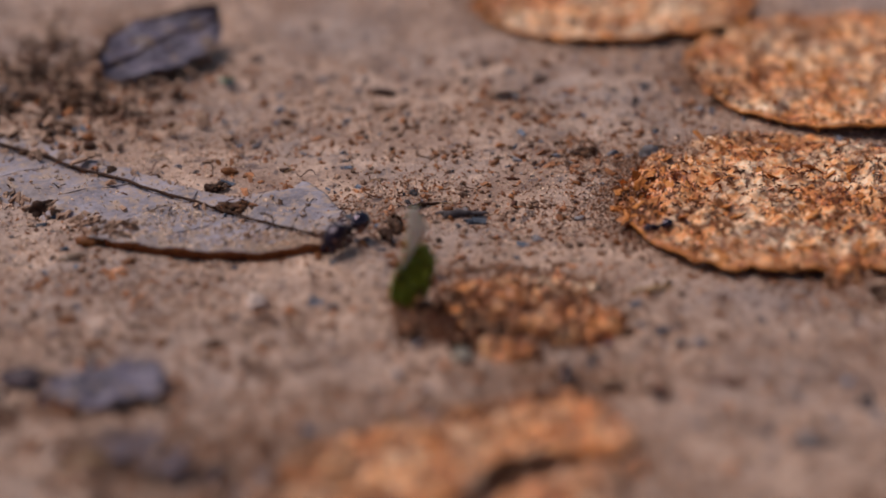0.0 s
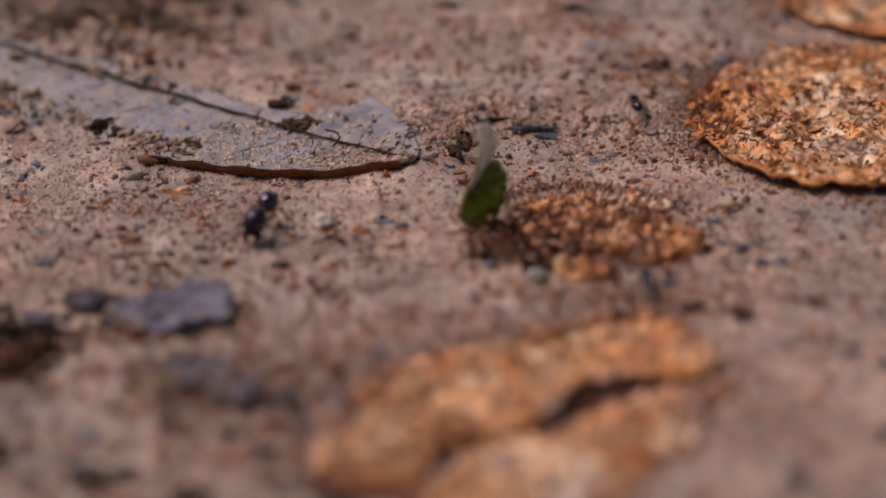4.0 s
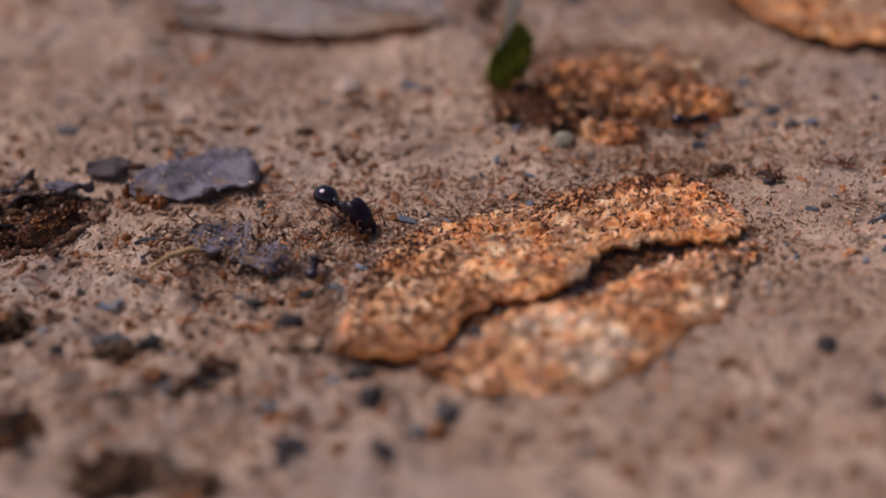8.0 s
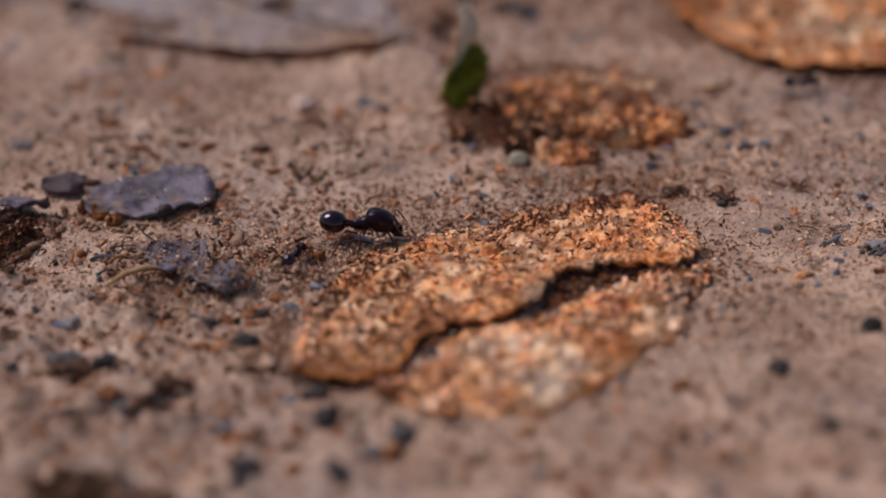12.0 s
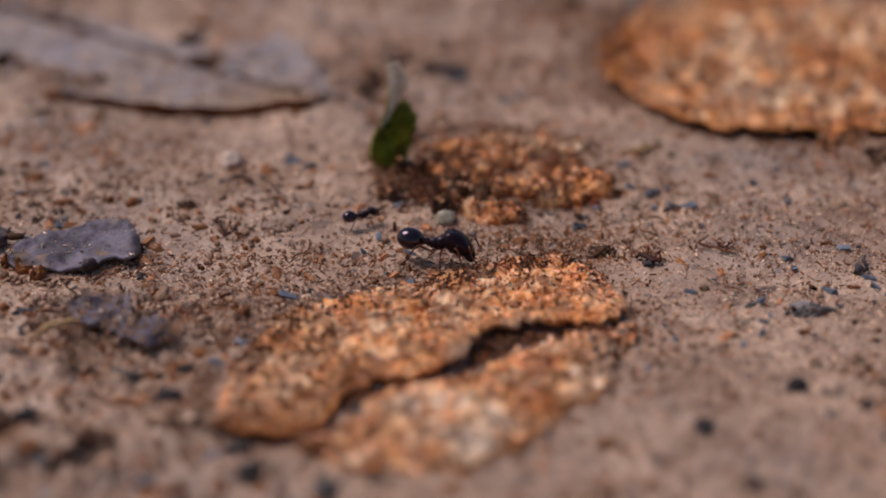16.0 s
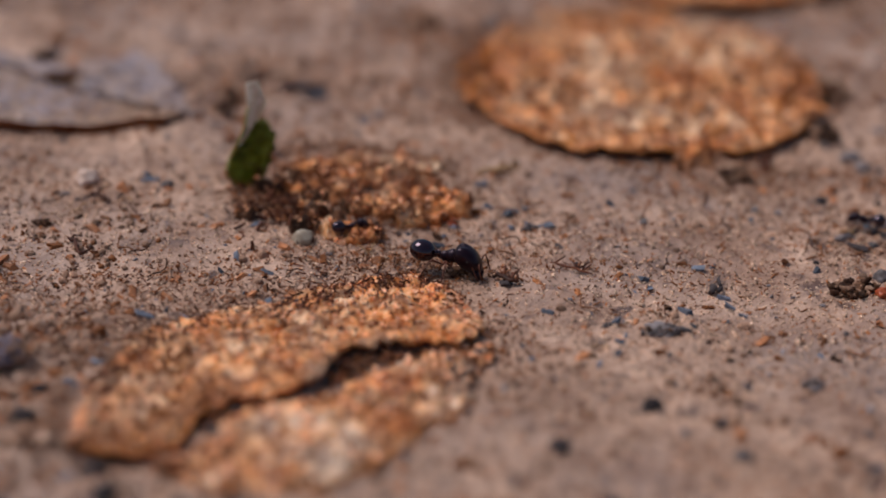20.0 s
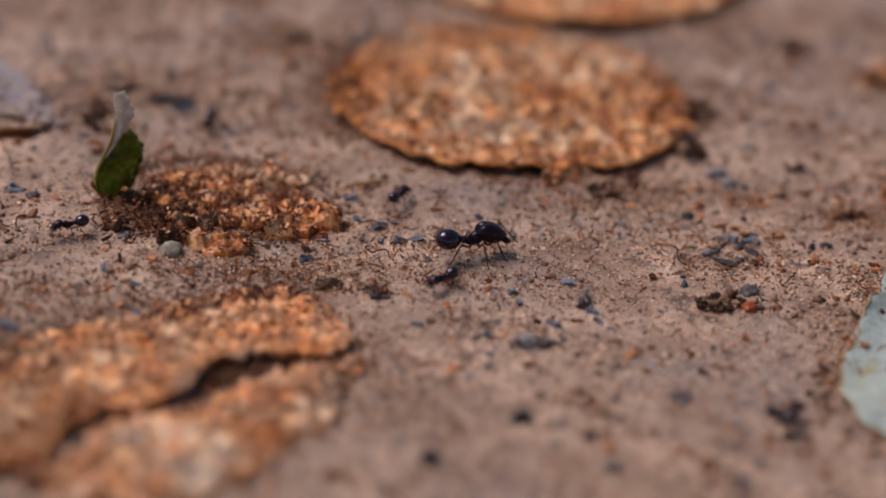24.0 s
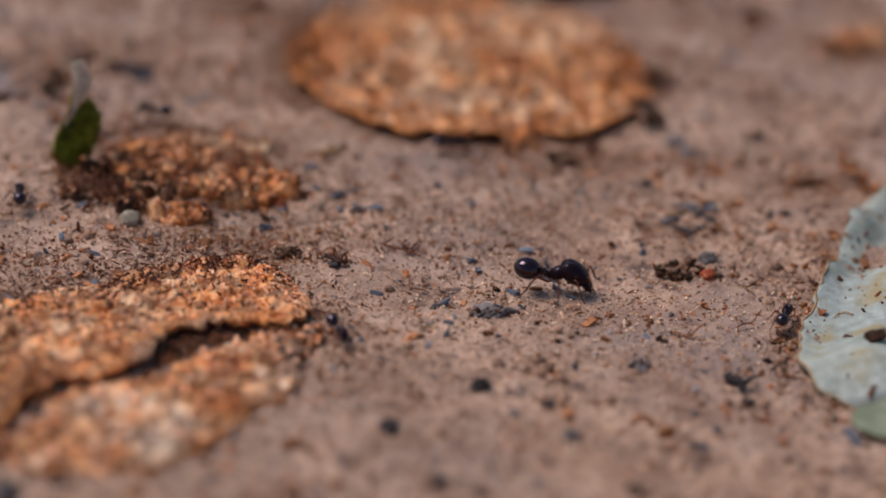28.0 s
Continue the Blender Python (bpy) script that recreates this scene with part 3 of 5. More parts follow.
    flecks("sand_dusting", far, 700, GRAIN, "pale sand specks lying on orange husk", 26, (0.13, 0.12, 0.1), ob)
    flecks("sand_dusting", near, 250, GRAIN, "pale sand specks lying on orange husk", 27, (0.2, 0.17, 0.13), ob)
    flecks("flake_litter", near, 350, FLAKE, "loose pale orange husk flakes", 25, (0.4, 0.32, 0.14), ob, 0.5)
    flecks("dark_chaff_layer", near, 420, CHAFF, "dark chaff slivers lying on pale husk", 23, (0.4, 0.28, 0.12), ob, 0.5, 1.05, bent=True)
    flecks("rusty_chaff_layer", near, 350, RUSTY, "rust-coloured chaff lying on pale husk", 29, (0.4, 0.3, 0.12), ob, bent=True)
    flecks("sand_dusting", near, 120, STONE, "grey grit lying on orange husk", 28, (0.3, 0.24, 0.16), ob)
    fringe(-2, 40.5, 22, 16.5, 24, 60, 800)
    fringe(-3, 41, 22.5, 14.3, 24, 62, 1200, (0.5, 3.4), 0.14, 0.55)
    # crumbs in the split: soil, and the flap's shade put in as colour
    g = np.random.default_rng(88)
    for n, mat, label in ((420, CHAFF, "dark chaff deepening the shade in the split"), (420, RIM, "rust-brown dirt deepening the shade in the split"), (260, MOSS, "dark rotten crumbs deepening the shade in the split")):
        u = g.uniform(-12, 19, n)
        v = crack(u) - 0.6 - 2.6 * g.random(n) * np.clip((u + 12) / 6, 0.2, 1)
        x, y = -2 + 0.9135 * u - 0.4067 * v, 41 + 0.4067 * u + 0.9135 * v
        heap("split_dirt", np.stack([x, y, ground_height(x, y) + 0.15 + 0.2 * g.random(n)], -1), (0.2 + 0.5 * g.random((n, 1)) ** 2) * np.array([1, 0.6, 0.4]), mat, label, "litter", CHIP_V, CHIP_F, 0.4, 0.5, n + 1)
    husk_rim(ob, near)
    husk_rim(ob, far[:60])
    return ob


split_husk()


def crumb(x, y, rx, ry, height, turn, mat, label, seed, ragged=0.7, lump=1.7):
    ob = thing("husk_crumb", x, y, label, "husk crumb", "broken husk crumbs", z=0)
    ob.matrix_basis = Matrix()
    low, high = disc(rx, ry, 2.2)
    _, grid = plate("crumb", -rx, rx, low, high, (x, y), turn,
                    lambda u, w: height * np.sin(np.pi * np.clip(w, 0, 1)) ** 0.6 + 0.4 * value_noise(u, w * 9, 1.7, seed % 5),
                    0.8, mat, ob, nu=60, nv=44, ragged=ragged, seed=seed, lumps=1.0, lump=lump)
    flecks("flake_litter", grid, int(rx * ry * 2.5), FLAKE, "loose flakes on a broken husk", seed + 3, (0.36, 0.3, 0.2), ob, 0.8)
    flecks("dark_chaff_layer", grid, int(rx * ry * 6), CHAFF, "dark chaff slivers on a broken husk", seed, (0.36, 0.25, 0.1), ob, bent=True)
    flecks("rusty_chaff_layer", grid, int(rx * ry * 6), RUSTY, "rusty chaff on a broken husk", seed + 9, (0.38, 0.26, 0.1), ob, bent=True)


fringe(7.0, 82, 11.5, 9, -8, 70, 1100)


def broken_husk():
    """A husk trodden to crumbs: many small scraps at odd tilts in dark litter."""
    g = random.Random(44)
    crumb(7.8, 82.5, 8.6, 6.6, -0.15, -14, HUSK, "crumbled orange husk half sunk into dark soil", 31, 2.0, 2.2)
    for k in range(20):
        a, r = g.uniform(0, 6.28), math.sqrt(g.random())
        x, y = 8 + 9.0 * r * math.cos(a), 81.5 + 7.5 * r * math.sin(a)
        crumb(x, y, g.uniform(1.1, 2.7), g.uniform(0.7, 1.6), g.uniform(0.4, 1.1), g.uniform(-60, 60), HUSK,
              "orange husk crumb among dark litter", 300 + k, 0.5, 1.2)
    h = np.random.default_rng(45)
    for n, mat, label, size in ((1000, CHAFF, "dark chaff over a broken husk", (0.27, 0.08, 0.08)), (700, RIM, "rust-brown crumbs over a broken husk", (0.22, 0.15, 0.12)),
                                (2200, RUSTY, "rusty chaff over a broken husk", (0.27, 0.10, 0.09))):
        a, r = h.random(n) * 6.28, np.sqrt(h.random(n)) * 1.05
        keep = h.random(n) < 0.35 + 0.65 * (value_noise(5.5 + 12 * r * np.cos(a), 80.5 + 11 * r * np.sin(a), 3.5, 4) > 0)
        a, r = a[keep], r[keep]
        n = len(a)
        x, y = 5.0 + 12 * r * np.cos(a), 81 + 10.5 * r * np.sin(a)
        heap("husk_litter", np.stack([x, y, swell(x, y) * 0.8 + 0.0 + 0.75 * h.random(n)], -1), (0.4 + 0.9 * h.random((n, 1)) ** 2) * np.array(size),
             mat, label, "litter", CHIP_V, CHIP_F, 0.4, 0.7, n)
    for k in range(9):
        crumb(h.normal(0.5, 3.2), h.normal(76.0, 2.4), h.uniform(0.8, 1.9), h.uniform(0.6, 1.2), h.uniform(0.5, 1.3), h.uniform(-60, 60), MOSS, "dark rotten husk crumb in damp soil", 340 + k, 0.5, 1.0)
    n = 420
    x, y = h.normal(-0.4, 3.2, n), h.normal(76.2, 3.2, n)
    heap("dark_litter", np.stack([x, y, ground_height(x, y) + 0.1 + 0.5 * h.random(n)], -1), (0.3 + 0.8 * h.random((n, 1)) ** 2) * np.array([0.7, 0.3, 0.25]),
         CHAFF, "dark rotten litter beside a broken husk", "litter", CHIP_V, CHIP_F, 0.4, 0.7, 61)


broken_husk()
crumb(5.5, 70.0, 3.6, 1.5, 1.0, -14, HUSK, "small pale orange husk crumb", 32, 0.9, 1.3)
crumb(15.0, 74.7, 4.5, 2.5, 1.8, 20, HUSK, "raised orange husk crumb with folded edge", 33, 1.2, 1.6)
crumb(9.2, 76.0, 3.3, 1.7, 1.3, 5, HUSK, "raised orange husk crumb", 34, 1.0, 1.4)
crumb(46.5, 85.0, 2.4, 1.7, 1.1, 30, HUSK_PALE, "orange husk chip at the edge of a husk", 35)
crumb(97.5, 114.0, 6.5, 2.6, 1.6, 32, HUSK, "small orange husk fragment on bare earth", 36)


def lance(length, half, tip=0.75):
    top = lambda u: half * np.clip(np.sin(np.pi * np.clip(u / length, 0, 1) ** tip), 0, 1) ** 0.85
    return (lambda u: -top(u)), top


def big_leaf():
    ob = thing("dead_leaf", -13, 98, "grey-brown dead leaf half buried under sand", "leaf", z=0)
    ob.matrix_basis = Matrix()
    low, high = lance(98, 17.6, 0.78)
    tip, turn = (-12.5, 98.2), 141.5
    # the sheet's near edge stands proud of the soil; its far edge is sunk
    _, grid = plate("blade", 0, 96, low, high, tip, turn,
                    lambda u, w: 0.25 + 0.75 * np.clip(w, 0, 1) ** 2.5 - 2.4 * np.clip((u - 19 + 5 * value_noise(u, w * 20, 6, 3)) / 9, 0, 1) * np.clip((0.42 - w) / 0.14, 0, 1) - 2.6 * np.clip((u - 28.5 + 3 * value_noise(u, w * 20, 5, 2)) / 5, 0, 1) * np.clip((52 - u) / 8, 0.25, 1) * np.clip((w - 0.80 - 0.05 * value_noise(u, w * 9, 3, 1)) / 0.14, 0, 1) + (0.35 + 0.7 * (w > 0.5) * np.clip((u - 26) / 8, 0, 1)) * np.cos(u * 1.1 + 2 * w) * np.abs(w - 0.5) - 0.4 * np.exp(-((w - 0.5) / 0.05) ** 2),
                    0.35, GREY_LEAF, ob, "matt grey-brown leaf blade", 120, 50, 0.25, 6)
    ribline = grid[2:, 25] + np.array([0, 0, 0.45])
    stalk = ribline[-8] + (ribline[-8] - ribline[-30]) / np.linalg.norm(ribline[-8] - ribline[-30]) * np.arange(2, 34, 2)[:, None]
    ribline = np.concatenate([ribline[:-8], stalk])
    bm = bmesh.new()
    k = len(ribline)
    tube(bm, ribline[::2].tolist(), [(0.11 + 0.32 * i / k) * (1 + 0.2 * math.sin(i * 1.7)) for i in range(0, k, 2)], 7)
    part("midrib", bm, RIB, ob, "thin dark raised midrib")
    for i in range(14, 112, 9):
        for side in (-1, 1):
            bm = bmesh.new()
            line = [grid[min(i + s, 119), 25 + side * 4 * s] + np.array([0, 0, 0.02]) for s in range(0, 6)]
            tube(bm, [p.tolist() for p in line], [0.12, 0.11, 0.1, 0.09, 0.07, 0.05], 5)
            part("side_vein", bm, GREY_LEAF, ob)
    bm = bmesh.new()
    curl = [[bm.verts.new(p + np.array([0.02 * k, -0.16 * math.sin(k * 0.8), -0.24 * k])) for k in range(6)] for p in grid[6:42, -1]]
    for a, b in zip(curl, curl[1:]):
        for k in range(5):
            bm.faces.new((a[k], b[k], b[k + 1], a[k + 1]))
    bmesh.ops.solidify(bm, geom=bm.faces[:], thickness=0.18)
    part("rim", bm, LEAF_EDGE, ob, "rust-red margin turned down")
    flecks("leaf_dust", grid[:, 14:], 2600, GRAIN, "sand grains scattered on the dead leaf", 91, (0.14, 0.12, 0.09))
    flecks("leaf_dust", grid[:44, 28:], 1800, GRAIN, "sand grains heaped on the leaf tip", 96, (0.16, 0.14, 0.1))
    flecks("leaf_dust", grid[10:, 8:], 220, CRUMB, "soil crumbs scattered on the dead leaf", 92, (0.5, 0.4, 0.25))
    flecks("leaf_dust", grid[40:, 40:], 900, CRUMB, "soil crumbs burying the leaf margin", 93, (0.6, 0.5, 0.3))
    flecks("leaf_dust", grid, 260, CHAFF, "dark chaff scattered on the dead leaf", 94, (0.4, 0.22, 0.08), bent=True)
    return grid


big_leaf()


def grey_fragment():
    ob = thing("leaf_fragment", -40, 64, "violet-grey dead leaf fragment with a curled corner", "leaf", z=0)
    ob.matrix_basis = Matrix()
    low = lambda u: -1.6 - 2.4 * np.clip((u + 7) / 5, 0, 1) ** 0.7
    high = lambda u: 0.6 + 3.3 * np.clip((u + 7) / 8, 0, 1) - 1.6 * np.clip((u - 3) / 4, 0, 1) ** 2
    _, grid = plate("blade", -7.0, 6.9, low, high, (-38.6, 63.0), 6,
                    lambda u, w: 0.5 + 0.5 * w + 1.7 * np.clip(u / 7, 0, 1) ** 2 * (1 - 0.8 * np.abs(w - 0.45)) - 1.2 * np.clip((u - 5.6) / 1.3, 0, 1) ** 2 + 0.4 * value_noise(u, w * 9, 2, 2),
                    0.35, VIOLET_LEAF, ob, "", 80, 40, 0.75, 8, ends=(0.8, 1.6))
    flecks("leaf_dust", grid, 60, GRAIN, "sand grains on the leaf fragment", 95, (0.14, 0.12, 0.1))
    low, high = disc(2.4, 1.9, 2.0)
    plate("lobe", -2.3, 2.3, low, high, (-48.0, 65.4), -4, lambda u, w: 0.6 + 0.6 * w + 0.4 * value_noise(u, w * 5, 1.5, 3), 0.35, DARK_LOBE, ob, "small brownish lobe", 40, 20, 0.5, 9)
    bm = bmesh.new()
    tube(bm, [(-46.2, 65.6, 0.9), (-45.2, 65.1, 1.1), (-44, 64.9, 1.2)], [0.35, 0.45, 0.3])
    part("neck", bm, RIB, ob, "dark neck between the lobes")
    bm = bmesh.new()
    ball(bm, (-36.6, 59.2, 0.7), (0.9, 0.6, 0.7), (10, 20, 30), 2, 0.4, 0.5)
    part("torn_tooth", bm, DARK_LOBE, ob, "dark torn tooth on the margin")
    fringe(-39.5, 61.0, 7.0, 3.0, 4, 64, 150, (3.2, 6.2), 0.2, 0.9)
    for k, (x, y) in enumerate(((-43.5, 60.2), (-42.0, 58.8), (-45.2, 61.5))):
        crumb(x, y, 0.9, 0.5, 0.6, 40 * k, RIM, "curled rusty scrap below a leaf fragment", 370 + k, 0.5, 1.0)


grey_fragment()


def low_fragment():
    ob = thing("leaf_fragment", -32, 48, "weathered grey leaf scrap pressed into the soil", "leaf", z=0)
    ob.matrix_basis = Matrix()
    low, high = disc(4.0, 2.5, 1.8)
    _, grid = plate("blade", -3.9, 3.9, low, high, (-34.6, 49.0), -26, lambda u, w: 0.95 + 0.7 * w + 0.6 * value_noise(u, w * 5, 1.5, 3), 0.25, VIOLET_LEAF, ob, "", 60, 34, 1.0, 10)
    flecks("leaf_dust", grid, 260, CRUMB, "soil dust on a leaf scrap", 99, (0.17, 0.14, 0.1))
    flecks("leaf_dust", grid, 90, GRAIN, "sand grains on a leaf scrap", 97, (0.16, 0.14, 0.1))
    low, high = disc(3.6, 1.7, 1.8)
    _, grid = plate("lobe", -3.5, 3.5, low, high, (-30.8, 45.3), -8, lambda u, w: 0.9 + 0.6 * w + 0.6 * value_noise(u, w * 5, 1.5, 3), 0.25, VIOLET_LEAF, ob, "", 60, 30, 0.9, 12)
    flecks("leaf_dust", grid, 320, CRUMB, "soil crumbs on a leaf scrap", 98, (0.2, 0.15, 0.1))
    g = np.random.default_rng(3)
    for n, mat, label in ((220, CRUMB, "soil crumbs over a leaf scrap"), (50, CHAFF, "dark chaff over a leaf scrap"), (60, RUSTY, "rusty chips beside a leaf scrap")):
        x, y = g.normal(-34, 5.5, n), g.normal(47.5, 3.2, n)
        heap("scrap_litter", np.stack([x, y, swell(x, y) * 0.8 + 0.3 + 0.9 * g.random(n)], -1), (0.2 + 0.5 * g.random((n, 1)) ** 2) * np.array([1, 0.5, 0.4]),
             mat, label, "litter", CHIP_V, CHIP_F, 0.4, 0.6, n)
    st = thing("straw_piece", -38, 46, "short bent piece of dry straw", "straw")
    bm = bmesh.new()
    tube(bm, [(-3.4, -1.5, 0.3), (-1.5, -0.3, 1.0), (0.5, 0.5, 1.1), (2.6, 0.9, 0.6)], [0.16, 0.34, 0.34, 0.12], 7)
    part("stalk", bm, STRAW, st)


low_fragment()


def green_leaf():
    ob = thing("green_leaf", -4.8, 84.6, "folded green leaf scrap standing upright in soil", "leaf")
    def sheet(name, rows, mat, label):
        bm = bmesh.new()
        grid = [[bm.verts.new(p) for p in r] for r in rows]
        for a, b in zip(grid, grid[1:]):
            for k in range(len(a) - 1):
                bm.faces.new((a[k], a[k + 1], b[k + 1], b[k]))
        bmesh.ops.solidify(bm, geom=bm.faces[:], thickness=0.25)
        bmesh.ops.subdivide_edges(bm, edges=bm.edges[:], cuts=1, use_grid_fill=True)
        for v in bm.verts:
            v.co += 0.3 * noise.noise_vector(v.co * 0.7)
        part(name, bm, mat, ob, label)
    def rows(left, right, cuts, tooth=0.0, bulge=0.6):
        at = np.linspace(0, 1, len(left))
        out = []
        for c in range(cuts + 1):
            a, b = (np.array([np.interp(c / cuts, at, [p[q] for p in edge]) for q in range(3)]) for edge in (left, right))
            b = b + (tooth * (1 if c % 2 else -0.6)) * np.array([1, 0, 0.3])
            out.append([tuple(a + (b - a) * k / 6 + np.array([0, -bulge, 0]) * math.sin(math.pi * k / 6)) for k in range(7)])
        return out

    # a blade with a toothed margin; its dry tip turns up pale
    sheet("green_wing", rows([(-1.5, -3.2, -0.3), (-2.7, -3.0, 1.8), (-2.0, -2.7, 3.5), (-0.9, -2.2, 5.4), (0.4, -1.6, 7.3)],
                             [(0.6, -3.0, -0.3), (1.4, -2.4, 1.6), (2.2, -1.8, 3.4), (3.1, -1.2, 5.4), (1.8, -1.0, 7.6)], 10, 0.2), GREEN, "dark green speckled toothed blade")
    sheet("rear_wing", rows([(0.2, -2.2, -0.2), (0.8, -1.6, 2.0), (1.6, -1.0, 4.2), (1.8, -0.6, 5.8)],
                            [(1.5, -1.2, -0.2), (2.4, -0.8, 1.8), (3.1, -0.5, 3.6), (2.6, -0.3, 5.8)], 8, 0.2, -0.4), GREEN, "dark green wing behind the fold")
    sheet("pale_wing", rows([(-1.3, -2.5, 4.8), (-0.5, -2.0, 6.6), (-0.1, -1.0, 8.8), (-0.3, 0.1, 11.3)],
                            [(-0.9, -2.5, 4.9), (1.1, -1.4, 7.2), (2.1, -0.4, 9.2), (1.1, 0.5, 11.6)], 8, 0.08, 0.35), PALE_STALK, "pale dry underside turned up")
    bm = bmesh.new()
    fold = [(-1.6, -3.3, 0.1), (-2.75, -3.1, 1.8), (-2.05, -2.8, 3.5), (-1.1, -2.4, 5.2), (-0.5, -2.1, 6.6), (-0.1, -1.1, 8.8)]
    tube(bm, fold, [0.12, 0.2, 0.22, 0.2, 0.16, 0.08], 6)
    part("fold", bm, GREEN_EDGE, ob, "yellowish green folded edge")


green_leaf()


def pale_leaf():
    ob = thing("pale_leaf", 84, 48, "broad pale grey-green leaf with brown blotches", "leaf", z=0)
    ob.matrix_basis = Matrix()
    # the axis runs away from the camera
    low = lambda u: -20 + 0 * u
    high = lambda u: bend(u, (-20.5, -19.8, -18, -15, -9, -2, 4.5, 11, 17.6, 23, 26), (10.5, 15.6, 18.6, 19.8, 19.2, 15.8, 12.0, 8.0, 4.4, 0.6, -2.5))
    _, grid = plate("blade", -20.5, 26, low, high, (84.4, 46.6), 90, lambda u, w: 1.0 + 1.5 * np.exp(-((u + 15) / 6) ** 2) + 0.5 * np.sin(u * 0.5) * w + 0.6 * np.sin(w * 19 + 0.12 * u) - 0.4 * w
                    + 0.7 * value_noise(u, w * 40, 6, 3) - 1.6 * np.clip((-18 - u) / 2.5, 0, 1) ** 2, 0.5, PALE_LEAF, ob, "pale grey-green blade", 110, 70, 0.55, 14)
    edge = grid[2:66:2, -1]
    bm = bmesh.new()
    tube(bm, edge.tolist(), [0.11] * len(edge), 6)
    part("rim", bm, STRAW, ob, "tan dry margin")
    for j in (8, 17, 25, 33, 41):
        line = grid[3:66:3, j] + np.array([0, 0, 0.1])
        bm = bmesh.new()
        tube(bm, line.tolist(), [0.2] * len(line), 6)
        part("vein", bm, PALE_LEAF, ob, "raised pale vein")
    low, high = disc(10, 3.0, 2.2)
    lo = thing("lime_leaf", 78, 22, "yellowish green leaf lying under a pale leaf", "leaf", z=0)
    lo.matrix_basis = Matrix()
    plate("blade", -10, 10, low, high, (76.0, 23.8), 4, lambda u, w: 0.9 + 0.5 * w, 0.4, LIME, lo, "", 40, 20, 0.3, 15)
    flecks("dark_chaff_layer", grid, 160, CHAFF, "dark specks lying on pale leaf", 41, (0.36, 0.24, 0.13), ob)
    flecks("rusty_chaff_layer", grid[45:], 220, RUSTY, "rusty dust lying on pale leaf", 42, (0.3, 0.2, 0.1), ob)
    bug = thing("dark_clod", 72.4, 35.6, "dark brown clod stuck on pale leaf", "clod", z=2.2)
    bm = bmesh.new()
    ball(bm, (0, 0, 0.3), (1.2, 0.9, 0.6), (0, 0, 10), 3, 0.5, 0.6)
    part("lump", bm, RIB, bug)


pale_leaf()


def seed_spike():
    ob = thing("seed_spike", 83.8, 74, "rusty brown seed spike leaning over bare earth", "seed spike")
    bm = bmesh.new()
    line = [(1.8 - 2.6 * s, -5 + 9 * s, 0.4 + 1.8 * s) for s in (0, .25, .5, .75, 1)]
    tube(bm, line, [0.3, 0.28, 0.25, 0.2, 0.1])
    part("stem", bm, RIB, ob)
    for k in range(16):
        s = 0.1 + 0.9 * k / 16
        bm = bmesh.new()
        a = k * 2.4
        ball(bm, (1.8 - 2.6 * s + 0.62 * math.cos(a), -5 + 9 * s, 0.5 + 1.8 * s + 0.62 * math.sin(a)), (0.48, 0.62, 0.45), (20, 10, 15), 1, 0.2, 0.4)
        part("seed", bm, RUSTY, ob)


seed_spike()


def far_leaf():
    ob = thing("curled_leaf", -40, 170, "dark grey curled leaf on a litter patch", "leaf", z=0)
    ob.matrix_basis = Matrix()
    low, high = lance(24, 6.4, 0.9)
    _, rest = plate("blade", 0.3, 23.6, low, high, (-48, 158), 45, lambda u, w: 1.2 + 3.2 * np.clip(w, 0, 1) ** 1.5 + 0.09 * u + 0.5 * value_noise(u, w * 20, 4, 2), 0.5, VIOLET_LEAF, ob, "", 60, 36, 0.7, 16)
    bm = bmesh.new()
    tube(bm, (rest[3:-3:3, 18] + np.array([0, 0, 0.1])).tolist(), [0.3] * len(rest[3:-3:3]), 6)
    part("midrib", bm, RIB, ob, "dark midrib of a curled leaf")
    bm = bmesh.new()
    tube(bm, (rest[2:-2:2, -1] + np.array([0, -0.1, -0.3])).tolist(), [0.45] * len(rest[2:-2:2]), 6)
    part("rim", bm, RIB, ob, "dark brown curled margin")
    g = thing("green_scrap", -30, 159, "tiny light green leaf scrap", "leaf")
    bm = bmesh.new()
    ball(bm, (0, 0, 0.4), (1.3, 0.9, 0.3), (10, 0, 20), 2, 0.3, 0.6)
    part("scrap", bm, LIME, g)


far_leaf()


# ---- stones, seeds and twigs ----
def stone(name, x, y, radii, mat, label, category, turn=0.0, rough=0.35, group=""):
    ob = thing(name, x, y, label, category, group, turn)
    bm = bmesh.new()
    ball(bm, (0, 0, radii[2] * 0.3), radii, (0, 0, 0), 3, rough + 0.2, max(radii) * 0.5)
    part(name + "_body" if name == "seed" else "stone", bm, mat, ob)
    return ob


